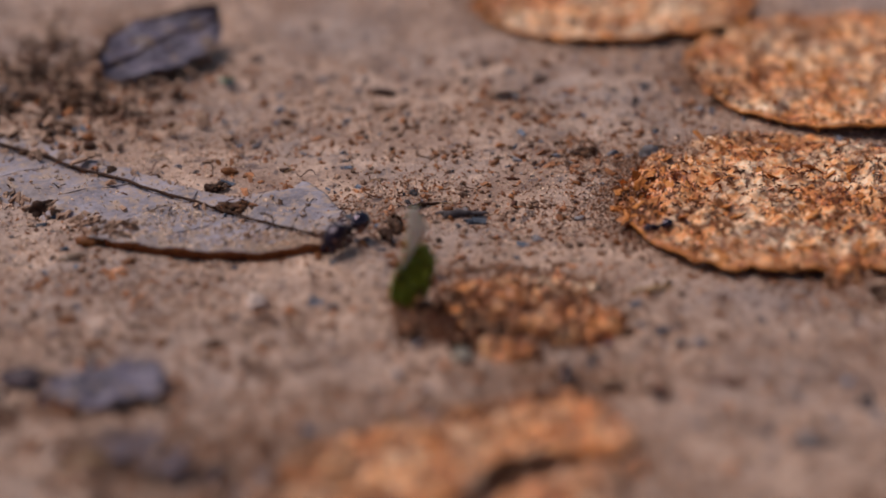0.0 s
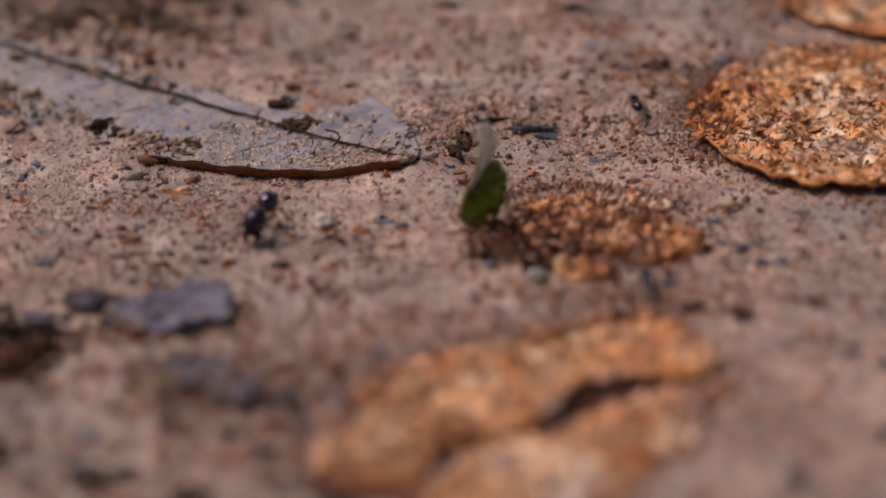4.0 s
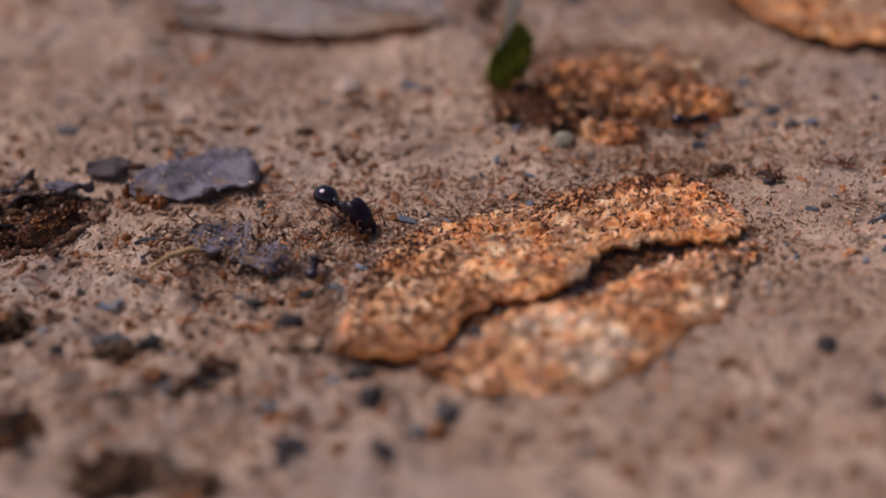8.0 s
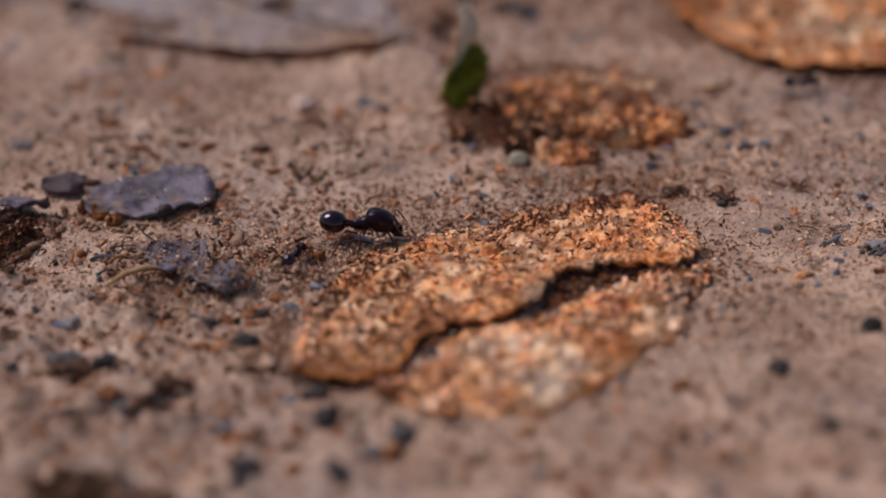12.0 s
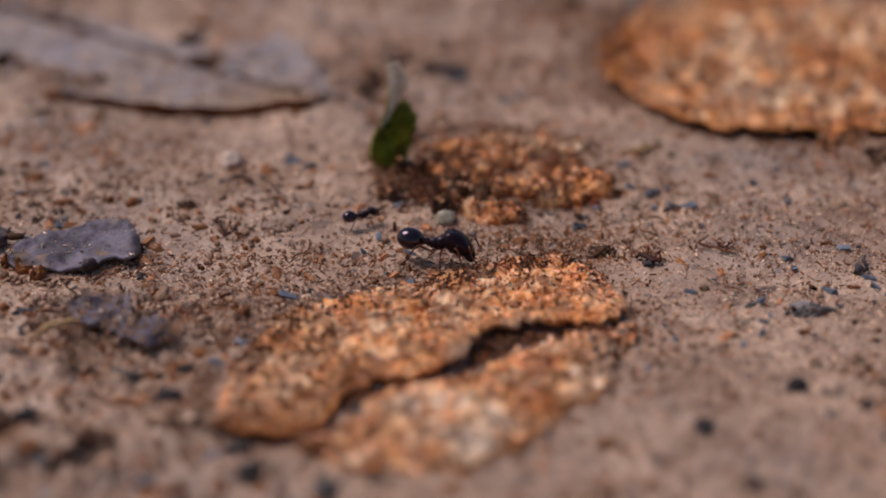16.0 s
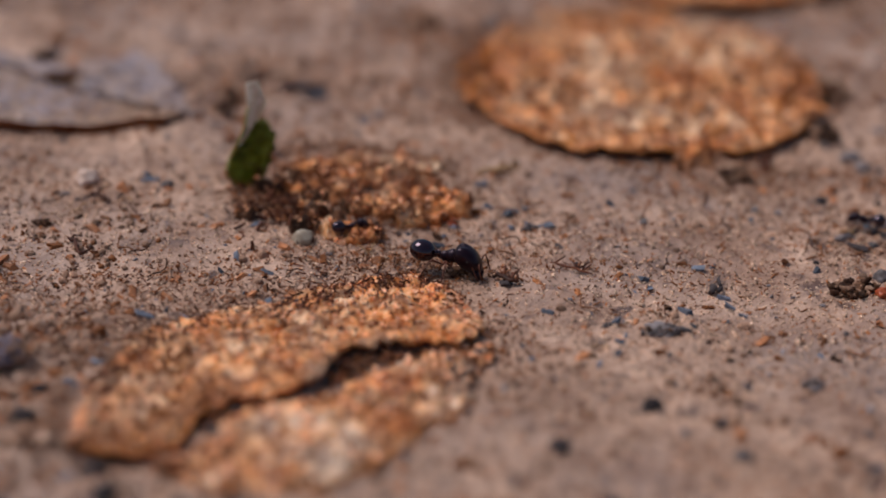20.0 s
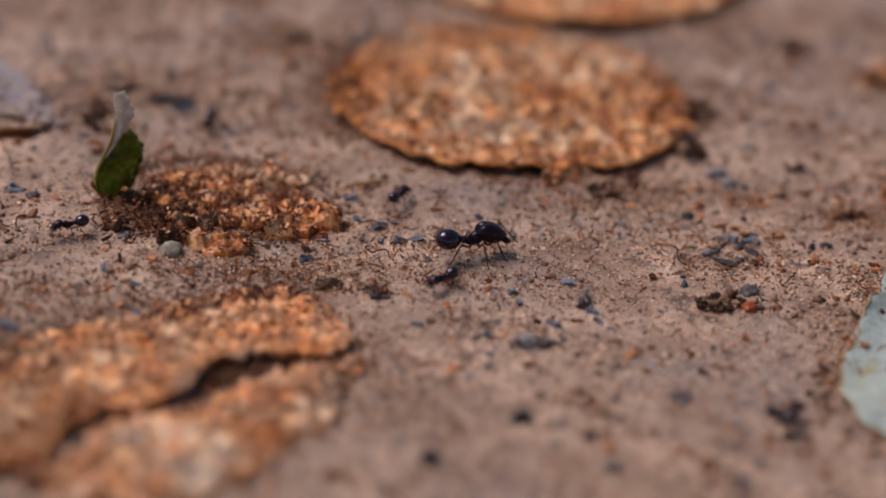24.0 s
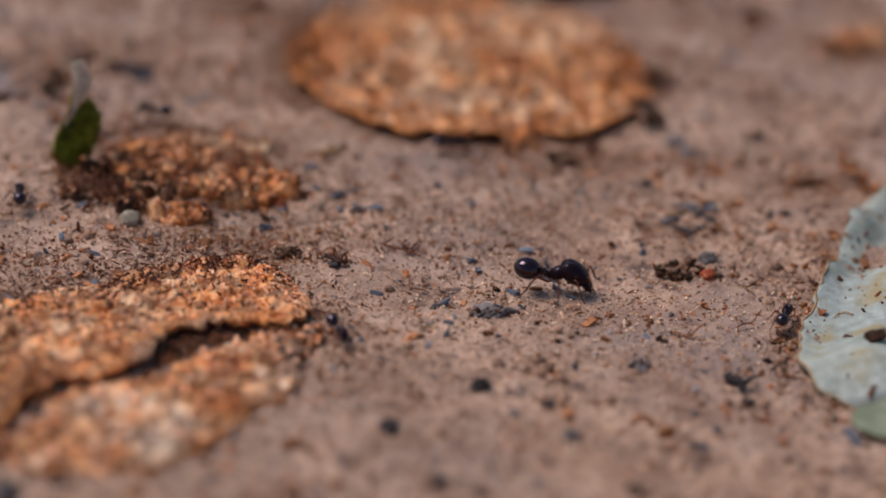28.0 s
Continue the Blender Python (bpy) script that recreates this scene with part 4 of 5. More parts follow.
def twig(x, y, length, turn, mat, label, radius=0.22, bend=0.5, forks=1, group="", seed=0):
    ob = thing("twig", x, y, label, "twig", group, turn)
    g = random.Random(seed)
    bm = bmesh.new()
    pts = [(length * (s / 9 - 0.5), bend * math.sin(s / 3 + seed) + g.uniform(-0.5, 0.5) * radius * 2, max(0.1, 0.3 + 0.4 * math.sin(math.pi * s / 9) + g.uniform(-0.6, 0.6) * radius)) for s in range(10)]
    tube(bm, pts, [radius * k * g.uniform(0.6, 1.25) for k in (0.3, 0.8, 1, 1, 1.1, 1, 0.9, 0.8, 0.6, 0.25)], 6)
    part("stick", bm, mat, ob)
    for _ in range(forks):
        p = pts[g.randint(1, 8)]
        bm = bmesh.new()
        tube(bm, [p, (p[0] + g.uniform(-0.6, 0.6) * length * 0.3, p[1] + g.uniform(0.4, 1.2), p[2] + 0.5),
                  (p[0] + g.uniform(-1, 1) * length * 0.3, p[1] + g.uniform(1, 2.2), p[2] + 0.3)], [radius * 0.7, radius * 0.5, radius * 0.2], 5)
        part("fork", bm, mat, ob)
    return ob


stone("pebble", -22.8, 83.3, (1.3, 1.0, 1.0), WHITE, "cream-white angular pebble on the soil", "pebble")
stone("pebble", -14.0, 81.3, (0.7, 0.6, 0.5), STONE, "small dark grey pebble on soil", "pebble")
stone("pebble", 0.6, 68.4, (1.2, 1.0, 1.0), GLASSY, "smooth translucent grey pebble beside a husk crumb", "pebble", rough=0.12)
stone("pebble", -39.0, 97.0, (0.9, 0.6, 0.6), RUSTY, "orange grit pebble at the leaf margin", "pebble")
stone("pebble", -46.0, 98.5, (1.6, 0.7, 0.6), GRAIN, "pinkish flat pebble beside a leaf", "pebble", 25)
stone("pebble", 28.5, 126.5, (1.3, 1.1, 1.1), STONE, "dark bluish pebble near a husk", "pebble")
stone("pebble", 75.8, 114.0, (1.0, 0.9, 0.9), WHITE, "small white pebble on bare earth", "pebble")
stone("pebble", 36.0, 48.0, (1.7, 1.0, 0.35), STONE, "flat grey stone chip on bare soil", "pebble", -20)
stone("pebble", 31.8, 31.9, (0.9, 0.8, 0.8), BLACK, "dark round pebble on bare soil", "pebble")
stone("pebble", 22.0, 25.6, (0.9, 0.8, 0.7), BLACK, "dark round pebble on bare soil", "pebble")
stone("seed", 17.2, 72.4, (0.55, 0.5, 0.5), RED, "tiny orange-red seed beside a husk crumb", "seed", rough=0.08)
stone("seed", 60.4, 53.6, (0.8, 0.65, 0.65), RED, "red-brown seed fragment beside a clod", "seed", rough=0.3)


def knobby_clod(x, y, rx, ry, rz, count, label, seed, mats=(RIB, MOSS, CRUMB), lift=0.0):
    """A clod of many small crumbs stuck together, some fibres on top."""
    ob = thing("clod", x, y, label, "clod", z=float(ground_height(x, y)) + lift)
    g = random.Random(seed)
    bm = bmesh.new()
    ball(bm, (0, 0, rz * 0.1), (rx * 0.85, ry * 0.85, rz * 0.7), (0, 0, g.uniform(0, 60)), 3, 1.0, min(rx, ry) * 0.45)
    part("core", bm, mats[1], ob)
    for mat in mats:
        bm = bmesh.new()
        for _ in range(count):
            a, r = g.uniform(0, 6.28), math.sqrt(g.random()) * 1.15
            h = math.sqrt(max(0.02, 1.3 - r * r)) * rz * g.uniform(0.05, 0.8)
            q = (0.08 + 0.34 * g.random() ** 2.5) * min(rx, ry, 1.5)
            ball(bm, (rx * r * math.cos(a), ry * r * math.sin(a), h), (q * g.uniform(0.8, 2.4), q, q * g.uniform(0.4, 0.9)), (g.uniform(0, 60), g.uniform(0, 60), g.uniform(0, 180)), 2, 0.9, 0.3)
        part("crumb_mass", bm, mat, ob)
    bm = bmesh.new()
    for _ in range(count // 4):
        a = g.uniform(0, 6.28)
        p = Vector((rx * 0.7 * math.cos(a), ry * 0.7 * math.sin(a), rz * g.uniform(0.3, 0.9)))
        d = Vector((g.uniform(-1, 1), g.uniform(-1, 1), g.uniform(-0.2, 0.7))) * rx * 0.6
        tube(bm, [p - d * 0.5, p + Vector((0, 0, 0.15)), p + d * 0.5], [0.05, 0.08, 0.04], 5)
    part("fibre_tuft", bm, CHAFF, ob, "dark rootlets")
    return ob


knobby_clod(57.8, 55.0, 2.3, 1.4, 1.1, 34, "dark brown knobby soil clod beside seeds", 81)
knobby_clod(-58.0, 58.5, 5.2, 2.6, 2.2, 60, "large dark rotten clod of litter and roots", 82)
knobby_clod(-62.0, 50.0, 3.4, 1.8, 1.6, 40, "dark rotten clod with rusty crumbs", 83, (RIB, MOSS, RUSTY))
knobby_clod(-52.0, 152.0, 4.2, 2.4, 2.2, 40, "dark brown clod under a curled leaf", 84)
knobby_clod(-46.5, 148.0, 3.0, 1.4, 1.4, 26, "dark brown clod beside a curled leaf", 85)
knobby_clod(-60.0, 163.0, 3.6, 2.2, 1.8, 30, "brown crumbly clod in leaf litter", 86)
knobby_clod(-62.0, 150.0, 3.0, 1.8, 1.4, 30, "brown crumbly clod in leaf litter", 87)
knobby_clod(16.5, 61.5, 1.4, 0.9, 0.7, 18, "small dark knot of roots and soil", 88)
knobby_clod(-6.2, 104.0, 1.0, 2.6, 1.3, 22, "dark brown bark crumble beside a leaf tip", 89)
stone("pebble", 61.5, 57.4, (1.0, 0.9, 0.8), STONE, "round dark grey pebble beside a clod", "pebble")
for k, (x, y) in enumerate([(59.5, 66.5), (61.2, 68.3), (63.8, 68.8), (65.6, 69.6), (64.2, 66.8), (60.5, 64.3), (62.5, 70.4)]):
    stone("seed", x, y, (0.95 + 0.2 * (k % 3), 0.45, 0.36), STONE if k % 3 == 0 else BLACK, "dark elongated seed in a small cluster", "seed", 20 + 23 * k, 0.35, "cluster of dark seeds")
stone("seed", 2.2, 108, (2.4, 0.9, 0.6), BLACK, "black elongated seed behind a green leaf", "seed", 0, 0.9)
stone("bark_chip", -2.5, 111, (1.6, 0.6, 0.5), RIB, "dark brown bark chip on soil", "bark chip", 15, 0.9)
twig(-7.5, 100, 4.2, -62, RIB, "short dark brown bark piece", 0.55, 0.3, 1, seed=1)
twig(21.3, 59, 3.2, -10, CHAFF, "dark tangled root scrap on soil", 0.3, 0.9, 7, seed=2)
twig(28.6, 61, 5.0, -35, CHAFF, "thin dark twig with side shoots", 0.16, 0.5, 6, seed=3)
twig(43.0, 55.6, 1.6, 0, BLACK, "small dark bark chip on soil", 0.34, 0.1, 1, seed=4)
twig(78.7, 75, 4.5, 5, RIB, "rusty dark bark sliver on soil", 0.35, 0.3, 1, seed=5)
twig(75.8, 86.7, 1.8, 10, CHAFF, "small dark bark chip on soil", 0.4, 0.2, 1, seed=6)
twig(-21.5, 78.5, 3.4, -25, CHAFF, "dark bent root scrap on soil", 0.3, 0.6, 2, seed=7)
twig(-23.5, 67.5, 4.5, -55, CHAFF, "dark twig with a rusty tip", 0.24, 0.5, 2, seed=8)
twig(-27, 104, 5, 70, STRAW, "thin dry stem standing by the leaf", 0.16, 0.5, 2, seed=9)
twig(24.0, 84.5, 6.0, 3, STRAW, "grey-brown flat straw piece", 0.35, 0.2, 0, seed=10)
twig(86.0, 124, 6.0, 25, CHAFF, "dark crooked twig on bare soil", 0.5, 0.6, 2, seed=11)
twig(55.0, 84.0, 4.0, 60, CHAFF, "dark bark chip on bare soil", 0.5, 0.4, 2, seed=12)
twig(57.0, 32.0, 3.0, -60, BLACK, "dark curled bark chip on soil", 0.45, 0.4, 1, seed=13)
twig(-26.5, 28.8, 5.0, 4, RIB, "dark twig lying under a split husk", 0.45, 0.3, 1, seed=14)


def clod_patch():
    g = np.random.default_rng(77)
    ob = thing("litter_clod", -53, 55.5, "dark rotten clod of litter on the soil", "clod", z=0)
    ob.matrix_basis = Matrix()
    for k, (x, y, rx, ry, turn, mat) in enumerate(((-57.5, 58.6, 4.6, 1.6, 18, DARK_LOBE), (-51.5, 61.0, 2.8, 1.2, -12, VIOLET_LEAF), (-60.0, 52.6, 4.0, 1.5, 10, DARK_LOBE), (-53.0, 55.5, 3.2, 1.1, 30, DARK_LOBE), (-57.0, 62.5, 2.2, 1.0, 40, VIOLET_LEAF))):
        low, high = disc(rx, ry, 1.8)
        plate("curled_scrap", -rx, rx, low, high, (x, y), turn, lambda u, w: 0.7 + 0.9 * (1 - w) ** 2 + 0.2 * np.sin(u * 1.1) + 0.5 * value_noise(u, w * 6, 1.3, 2), 0.3, mat, ob, "curled rotten leaf scrap", 44, 22, 0.7, 50 + k)
    low, high = disc(5.0, 2.2, 2.0)
    _, grid = plate("lump", -5, 5, low, high, (-55, 54.5), 24, lambda u, w: 0.3 + 1.2 * np.sin(np.pi * np.clip(w, 0, 1)) * (0.7 + 0.8 * value_noise(u, w * 8, 3, 3)), 0.6, MOSS, ob, "", 70, 44, 1.6, 17, 1.5, 1.7)
    flecks("clod_litter", grid, 700, CHAFF, "dark chaff stuck to a rotten clod", 131, (0.36, 0.2, 0.12), ob, 0.8, bent=True)
    flecks("clod_litter", grid, 220, RUSTY, "rusty crumbs stuck to a rotten clod", 132, (0.26, 0.2, 0.14), ob, 0.8)
    for n, mat, label in ((380, MOSS, "dark rotten crumbs of a clod"), (420, CRUMB, "brown crumbs on a rotten clod"), (500, CHAFF, "dark chaff on a rotten clod")):
        a, r = g.random(n) * 6.28, np.sqrt(g.random(n)) * 1.2
        u, v = 6.8 * r * np.cos(a), 4.0 * r * np.sin(a)
        x, y = -55.0 + 0.9 * u - 0.44 * v, 55 + 0.44 * u + 0.9 * v
        z = ground_height(x, y) + 0.1 + 1.1 * np.clip(1 - r, 0, 1) * g.random(n)
        heap("clod_crumbs", np.stack([x, y, z], -1), (0.2 + 0.55 * g.random((n, 1)) ** 2) * g.uniform(0.5, 1.1, (n, 3)), mat, label, "clod", LUMP_V, LUMP_F, 0.14, seed=n, smooth=True)
    for n, mat, size, label in ((90, RIB, (1.6, 0.9, 0.6), "dark bark pieces in leaf litter"), (120, MOSS, (1.0, 0.8, 0.6), "dark rotten crumbs in leaf litter"), (70, RUSTY, (1.2, 0.7, 0.5), "rusty scraps in leaf litter")):
        x, y = g.normal(-56, 9, n), g.normal(160, 14, n)
        keep = (x + 45) ** 2 / 90 + (y - 168) ** 2 / 140 > 1
        x, y = x[keep], y[keep]
        heap("litter_patch", np.stack([x, y, ground_height(x, y) + 0.2], -1), (0.35 + 0.9 * g.random((len(x), 1)) ** 2) * np.array(size), mat, label, "litter", LUMP_V, LUMP_F, 0.16, seed=n, smooth=True)
    n = 500
    x, y = g.normal(-52, 11, n), g.normal(160, 15, n)
    z = ground_height(x, y) + 0.3 + g.random(n) * 1.3
    heap("litter_patch", np.stack([x, y, z], -1), np.stack([0.3 + g.random(n) ** 2 * 1.7, 0.25 + g.random(n) ** 2 * 0.8, 0.15 + g.random(n) * 0.35], -1),
         CRUMB, "loose brown leaf litter and crumbs", "litter", seed=9)


clod_patch()


def strew():
    """Grit, crumbs and chaff over the whole floor, denser in drifts."""
    def spots(n, seed, drift=0.0, cell=14):
        g = np.random.default_rng(seed)
        x, y = g.uniform(-78, 108, n), 10 + 198 * g.random(n) ** 1.25
        keep = value_noise(x, y, cell, seed % 6) + g.normal(0, 0.35, n) > drift
        x, y = x[keep], y[keep]
        return g, x, y, ground_height(x, y)
    g, x, y, z = spots(170000, 101, -0.55)
    r = 0.07 + 0.17 * g.random((len(x), 1)) ** 2.5
    heap("sand_grains", np.stack([x, y, z + 0.04], -1), r * g.uniform(0.7, 1.2, (len(x), 3)), GRAIN, "coarse tan and orange sand grains", "sand", OCTA_V, OCTA_F, seed=1)
    g, x, y, z = spots(4500, 102, -0.2)
    r = 0.16 + 0.45 * g.random((len(x), 1)) ** 3.5
    heap("soil_crumbs", np.stack([x, y, z + 0.08], -1), r * g.uniform(0.6, 1.2, (len(x), 3)), CRUMB, "brown soil crumbs of many sizes", "soil", LUMP_V, LUMP_F, 0.12, seed=2, smooth=True)
    g, x, y, z = spots(7500, 103, 0.1, 18)
    r = (0.14 + 0.4 * g.random((len(x), 1)) ** 2) * np.array([1, 0.24, 0.2])
    heap("dark_chaff", np.stack([x, y, z + 0.08], -1), r * g.uniform(0.7, 1.3, (len(x), 3)), CHAFF, "dark chaff slivers and rootlets", "litter", CHIP_V, CHIP_F, 0.3, 0.5, 3)
    g, x, y, z = spots(20000, 104, 0.0, 20)
    r = (0.12 + 0.28 * g.random((len(x), 1)) ** 2) * np.array([1, 0.5, 0.35])
    heap("rusty_chaff", np.stack([x, y, z + 0.08], -1), r * g.uniform(0.7, 1.3, (len(x), 3)), RUSTY, "rusty orange husk crumbs", "litter", CHIP_V, CHIP_F, 0.3, 0.4, 4)
    g = np.random.default_rng(106)
    n = 270
    x, y = g.uniform(-72, 0, n), g.uniform(12, 58, n)
    keep = (x < -20) | (y < 24)
    x, y = x[keep], y[keep]
    for k, (mat, label) in enumerate(((CRUMB, "brown soil lumps in churned earth"), (RIM, "rust-brown lumps in churned earth"), (CRUMB, "damp brown lumps in churned earth"))):
        px, py = x[k::3], y[k::3]
        r = 0.4 + 1.0 * g.random((len(px), 1)) ** 2
        heap("soil_lumps", np.stack([px, py, ground_height(px, py) - 0.1], -1), r * g.uniform(0.5, 1.1, (len(px), 3)) * [1.1, 0.9, 0.7], mat, label, "soil", LUMP_V, LUMP_F, 0.12, seed=40 + k, smooth=True)
    g, x, y, z = spots(1100, 105, 0.15, 9)
    r = (0.22 + 0.4 * g.random((len(x), 1)) ** 2) * np.array([1, 0.8, 0.5])
    heap("grey_grit", np.stack([x, y, z + 0.1], -1), r * g.uniform(0.7, 1.3, (len(x), 3)), STONE, "grey and black grit", "grit", seed=5)


strew()


def loose_pebbles():
    """Single dark pebbles, crumbs and bark chips that stand out of the soil, sharing six shapes."""
    kinds = [("pebble", BLACK, "small dark pebble on damp soil", "pebble"), ("pebble", STONE, "small grey pebble on damp soil", "pebble"),
             ("soil_crumb", CRUMB, "brown soil crumb on damp soil", "soil crumb"), ("bark_chip", RIB, "dark brown bark chip on soil", "bark chip"),
             ("husk_chip", RUSTY, "small rusty husk chip on soil", "husk chip"), ("pebble", GRAIN, "small tan pebble on damp soil", "pebble")]
    g = random.Random(12)
    for k, (name, mat, label, category) in enumerate(kinds):
        first = thing(name, 200 + k * 5, -20, label, category, "loose bits on the soil")
        bm = bmesh.new()
        r = (1.0, 0.5, 0.3) if name in ("bark_chip", "husk_chip") else (0.75, 0.62, 0.42)
        ball(bm, (0, 0, r[2] * 0.2), r, (0, 0, 0), 3, 0.9, 0.5)
        part("body", bm, mat, first)
        for n in range(46):
            x, y = g.uniform(-70, 100), (52 if mat in (GRAIN, RUSTY) else 12) + 130 * g.random() ** 1.7
            s = (0.4 + 0.75 * g.random() ** 2) * (0.6 if mat in (GRAIN, RUSTY, STONE) else 1.0)
            first.scale = (s, s, s)
            m = pose(x * MM, y * MM, float(ground_height(x, y)) * MM, g.uniform(-15, 15), g.uniform(-15, 15), g.uniform(0, 360))
            if n == 45:
                first.matrix_basis = m @ Matrix.Diagonal((s, s, s, 1))
            else:
                copy_thing(first, m)


loose_pebbles()


def near_pebbles():
    """Dark bluish and brown pebbles and small clods on the bare ground nearest the eye."""
    g = random.Random(31)
    for k, (name, mat, label) in enumerate((("pebble", BLACK, "dark bluish pebble on bare soil"), ("pebble", STONE, "blue-grey pebble pressed into soil"), ("soil_crumb", RIM, "rust-brown soil lump on bare soil"))):
        first = thing(name, 0, 0, label, name.replace("_", " "), "loose bits on the soil")
        bm = bmesh.new()
        ball(bm, (0, 0, 0.15), (1.05, 0.8, 0.55), (0, 0, 0), 3, 0.9, 0.7)
        part("body", bm, mat, first)
        spots = [(g.uniform(-68, -20), g.uniform(8, 42)) for _ in range(9)] + [(g.uniform(18, 72), g.uniform(4, 30)) for _ in range(6)] + [(g.uniform(-20, 30), g.uniform(2, 16)) for _ in range(10)]
        for n, (x, y) in enumerate(spots):
            q = (0.4 + 0.7 * g.random() ** 2) * (1.2 if x < -15 else 0.75)
            m = pose(x * MM, y * MM, float(ground_height(x, y)) * MM, g.uniform(-15, 15), g.uniform(-15, 15), g.uniform(0, 360))
            first.scale = (q, q, q)
            if n == len(spots) - 1:
                first.matrix_basis = m @ Matrix.Diagonal((q, q, q, 1))
            else:
                copy_thing(first, m)


near_pebbles()


def single_bits():
    """Clods, pebbles and chips that stand out one by one on the bare ground."""
    knobby_clod(-41.6, 11.2, 4.2, 2.6, 2.0, 36, "dark clod with greenish crumbs on bare soil", 101)
    knobby_clod(-34.5, 9.5, 2.4, 1.6, 1.2, 20, "dark crumbly clod on bare soil", 102)
    knobby_clod(-43.7, 30.5, 2.6, 1.4, 1.0, 24, "brown clod under a grey pebble", 103)
    knobby_clod(-51.5, 17.0, 3.0, 2.0, 1.6, 26, "rust-brown clod on churned soil", 104, (RIB, MOSS, RUSTY))
    knobby_clod(-54.0, 35.0, 2.4, 1.6, 1.4, 24, "dark clod on churned soil", 105)
    knobby_clod(50.6, 81.6, 1.6, 1.4, 1.2, 22, "dark knot of soil and roots near a husk", 106)
    knobby_clod(63.5, 92.0, 1.8, 1.6, 1.2, 22, "dark soil crumble at a husk edge", 107)
    knobby_clod(67.7, 104.0, 1.8, 2.6, 1.2, 24, "dark soil crumble at a husk edge", 108)
    knobby_clod(35.9, 47.3, 1.9, 1.0, 0.5, 20, "flat grey gritty crumble on bare soil", 109, (STONE, STONE, MOSS))
    knobby_clod(48.5, 35.9, 1.2, 0.8, 0.4, 14, "small grey gritty crumble on bare soil", 110, (STONE, STONE, CRUMB))
    knobby_clod(20.0, 127.2, 1.6, 1.0, 0.9, 18, "dark soil crumble behind a green leaf", 111)
    knobby_clod(10.5, 148.0, 2.0, 1.2, 1.0, 20, "dark grey soil crumble on bare earth", 112, (STONE, MOSS, RIB))
    knobby_clod(-27.4, 73.3, 1.0, 0.6, 0.5, 12, "small dark root knot on soil", 113)
    ring = [("pebble", BLACK, "dark pebble on bare soil", ((-27.3, 34.5, 1.5), (-25.8, 40.4, 0.9), (-20.2, 24.6, 1.2), (-18.9, 21.5, 1.3), (-26.0, 14.4, 1.6), (-33.1, 10.9, 1.4), (-31.0, 38.1, 1.0), (-40.0, 31.8, 1.2), (25.1, 16.8, 1.2), (57.7, 28.8, 0.8), (21.5, 58.5, 0.8), (22.3, 25.3, 0.9))),
            ("pebble", STONE, "blue-grey pebble on bare soil", ((-43.7, 32.4, 1.7), (65.7, 85.9, 1.2), (66.8, 84.0, 1.1), (-53.4, 75.5, 1.2), (-12.2, 18.3, 1.3), (-15.2, 15.5, 1.1), (62.6, 64.8, 0.7), (36.6, 47.5, 0.8))),
            ("bark_chip", RIB, "dark brown bark chip on soil", ((-49.7, 37.8, 1.7), (75.2, 87.6, 1.0), (-6.2, 152.2, 2.0), (-20.2, 142.2, 1.3), (16.1, 154.9, 1.6), (-20.1, 123.6, 0.9), (-48.5, 137.1, 1.3), (87.2, 122.8, 2.2), (-23.2, 74.9, 0.7), (30.0, 129.4, 1.3))),
            ("soil_crumb", RIM, "rust-brown soil lump on bare soil", ((48.2, 23.5, 1.0), (-44.5, 80.6, 1.0), (-27.6, 123.2, 1.2), (8.6, 64.0, 0.9), (-33.0, 73.8, 0.9), (-40.5, 74.4, 0.9), (13.0, 23.1, 1.0)))]
    g = random.Random(77)
    for name, mat, label, places in ring:
        first = thing(name, 0, 0, label, name.replace("_", " "), "loose bits on the soil")
        bm = bmesh.new()
        ball(bm, (0, 0, 0.12), (1.0, 0.42, 0.3) if name == "bark_chip" else (0.9, 0.72, 0.5), (0, 0, 0), 3, 1.0, 0.6)
        part("body", bm, mat, first)
        for n, (x, y, q) in enumerate(places):
            m = pose(x * MM, y * MM, float(ground_height(x, y)) * MM, g.uniform(-12, 12), g.uniform(-12, 12), g.uniform(-40, 40))
            first.scale = (q, q, q)
            if n == len(places) - 1:
                first.matrix_basis = m @ Matrix.Diagonal((q, q, q, 1))
            else:
                copy_thing(first, m)
    twig(-34.8, 25.8, 8.5, 40, RIB, "dark half-buried root on churned soil", 0.55, 0.4, 2, seed=31)
    twig(78.4, 74.7, 5.0, 2, RUSTY, "rusty dry twig on bare soil", 0.42, 0.3, 1, seed=32)


single_bits()


BLUE_GRIT = material("blue_grey_grit", (0.05, 0.055, 0.07), (0.19, 0.19, 0.22), 400, 2500, rough=0.75, random=0.5, gloss=0.2)
ORANGE_CRUMB = material("orange_crumb", (0.19, 0.055, 0.018), (0.50, 0.20, 0.085), 400, 2500, rough=0.65, random=0.5)


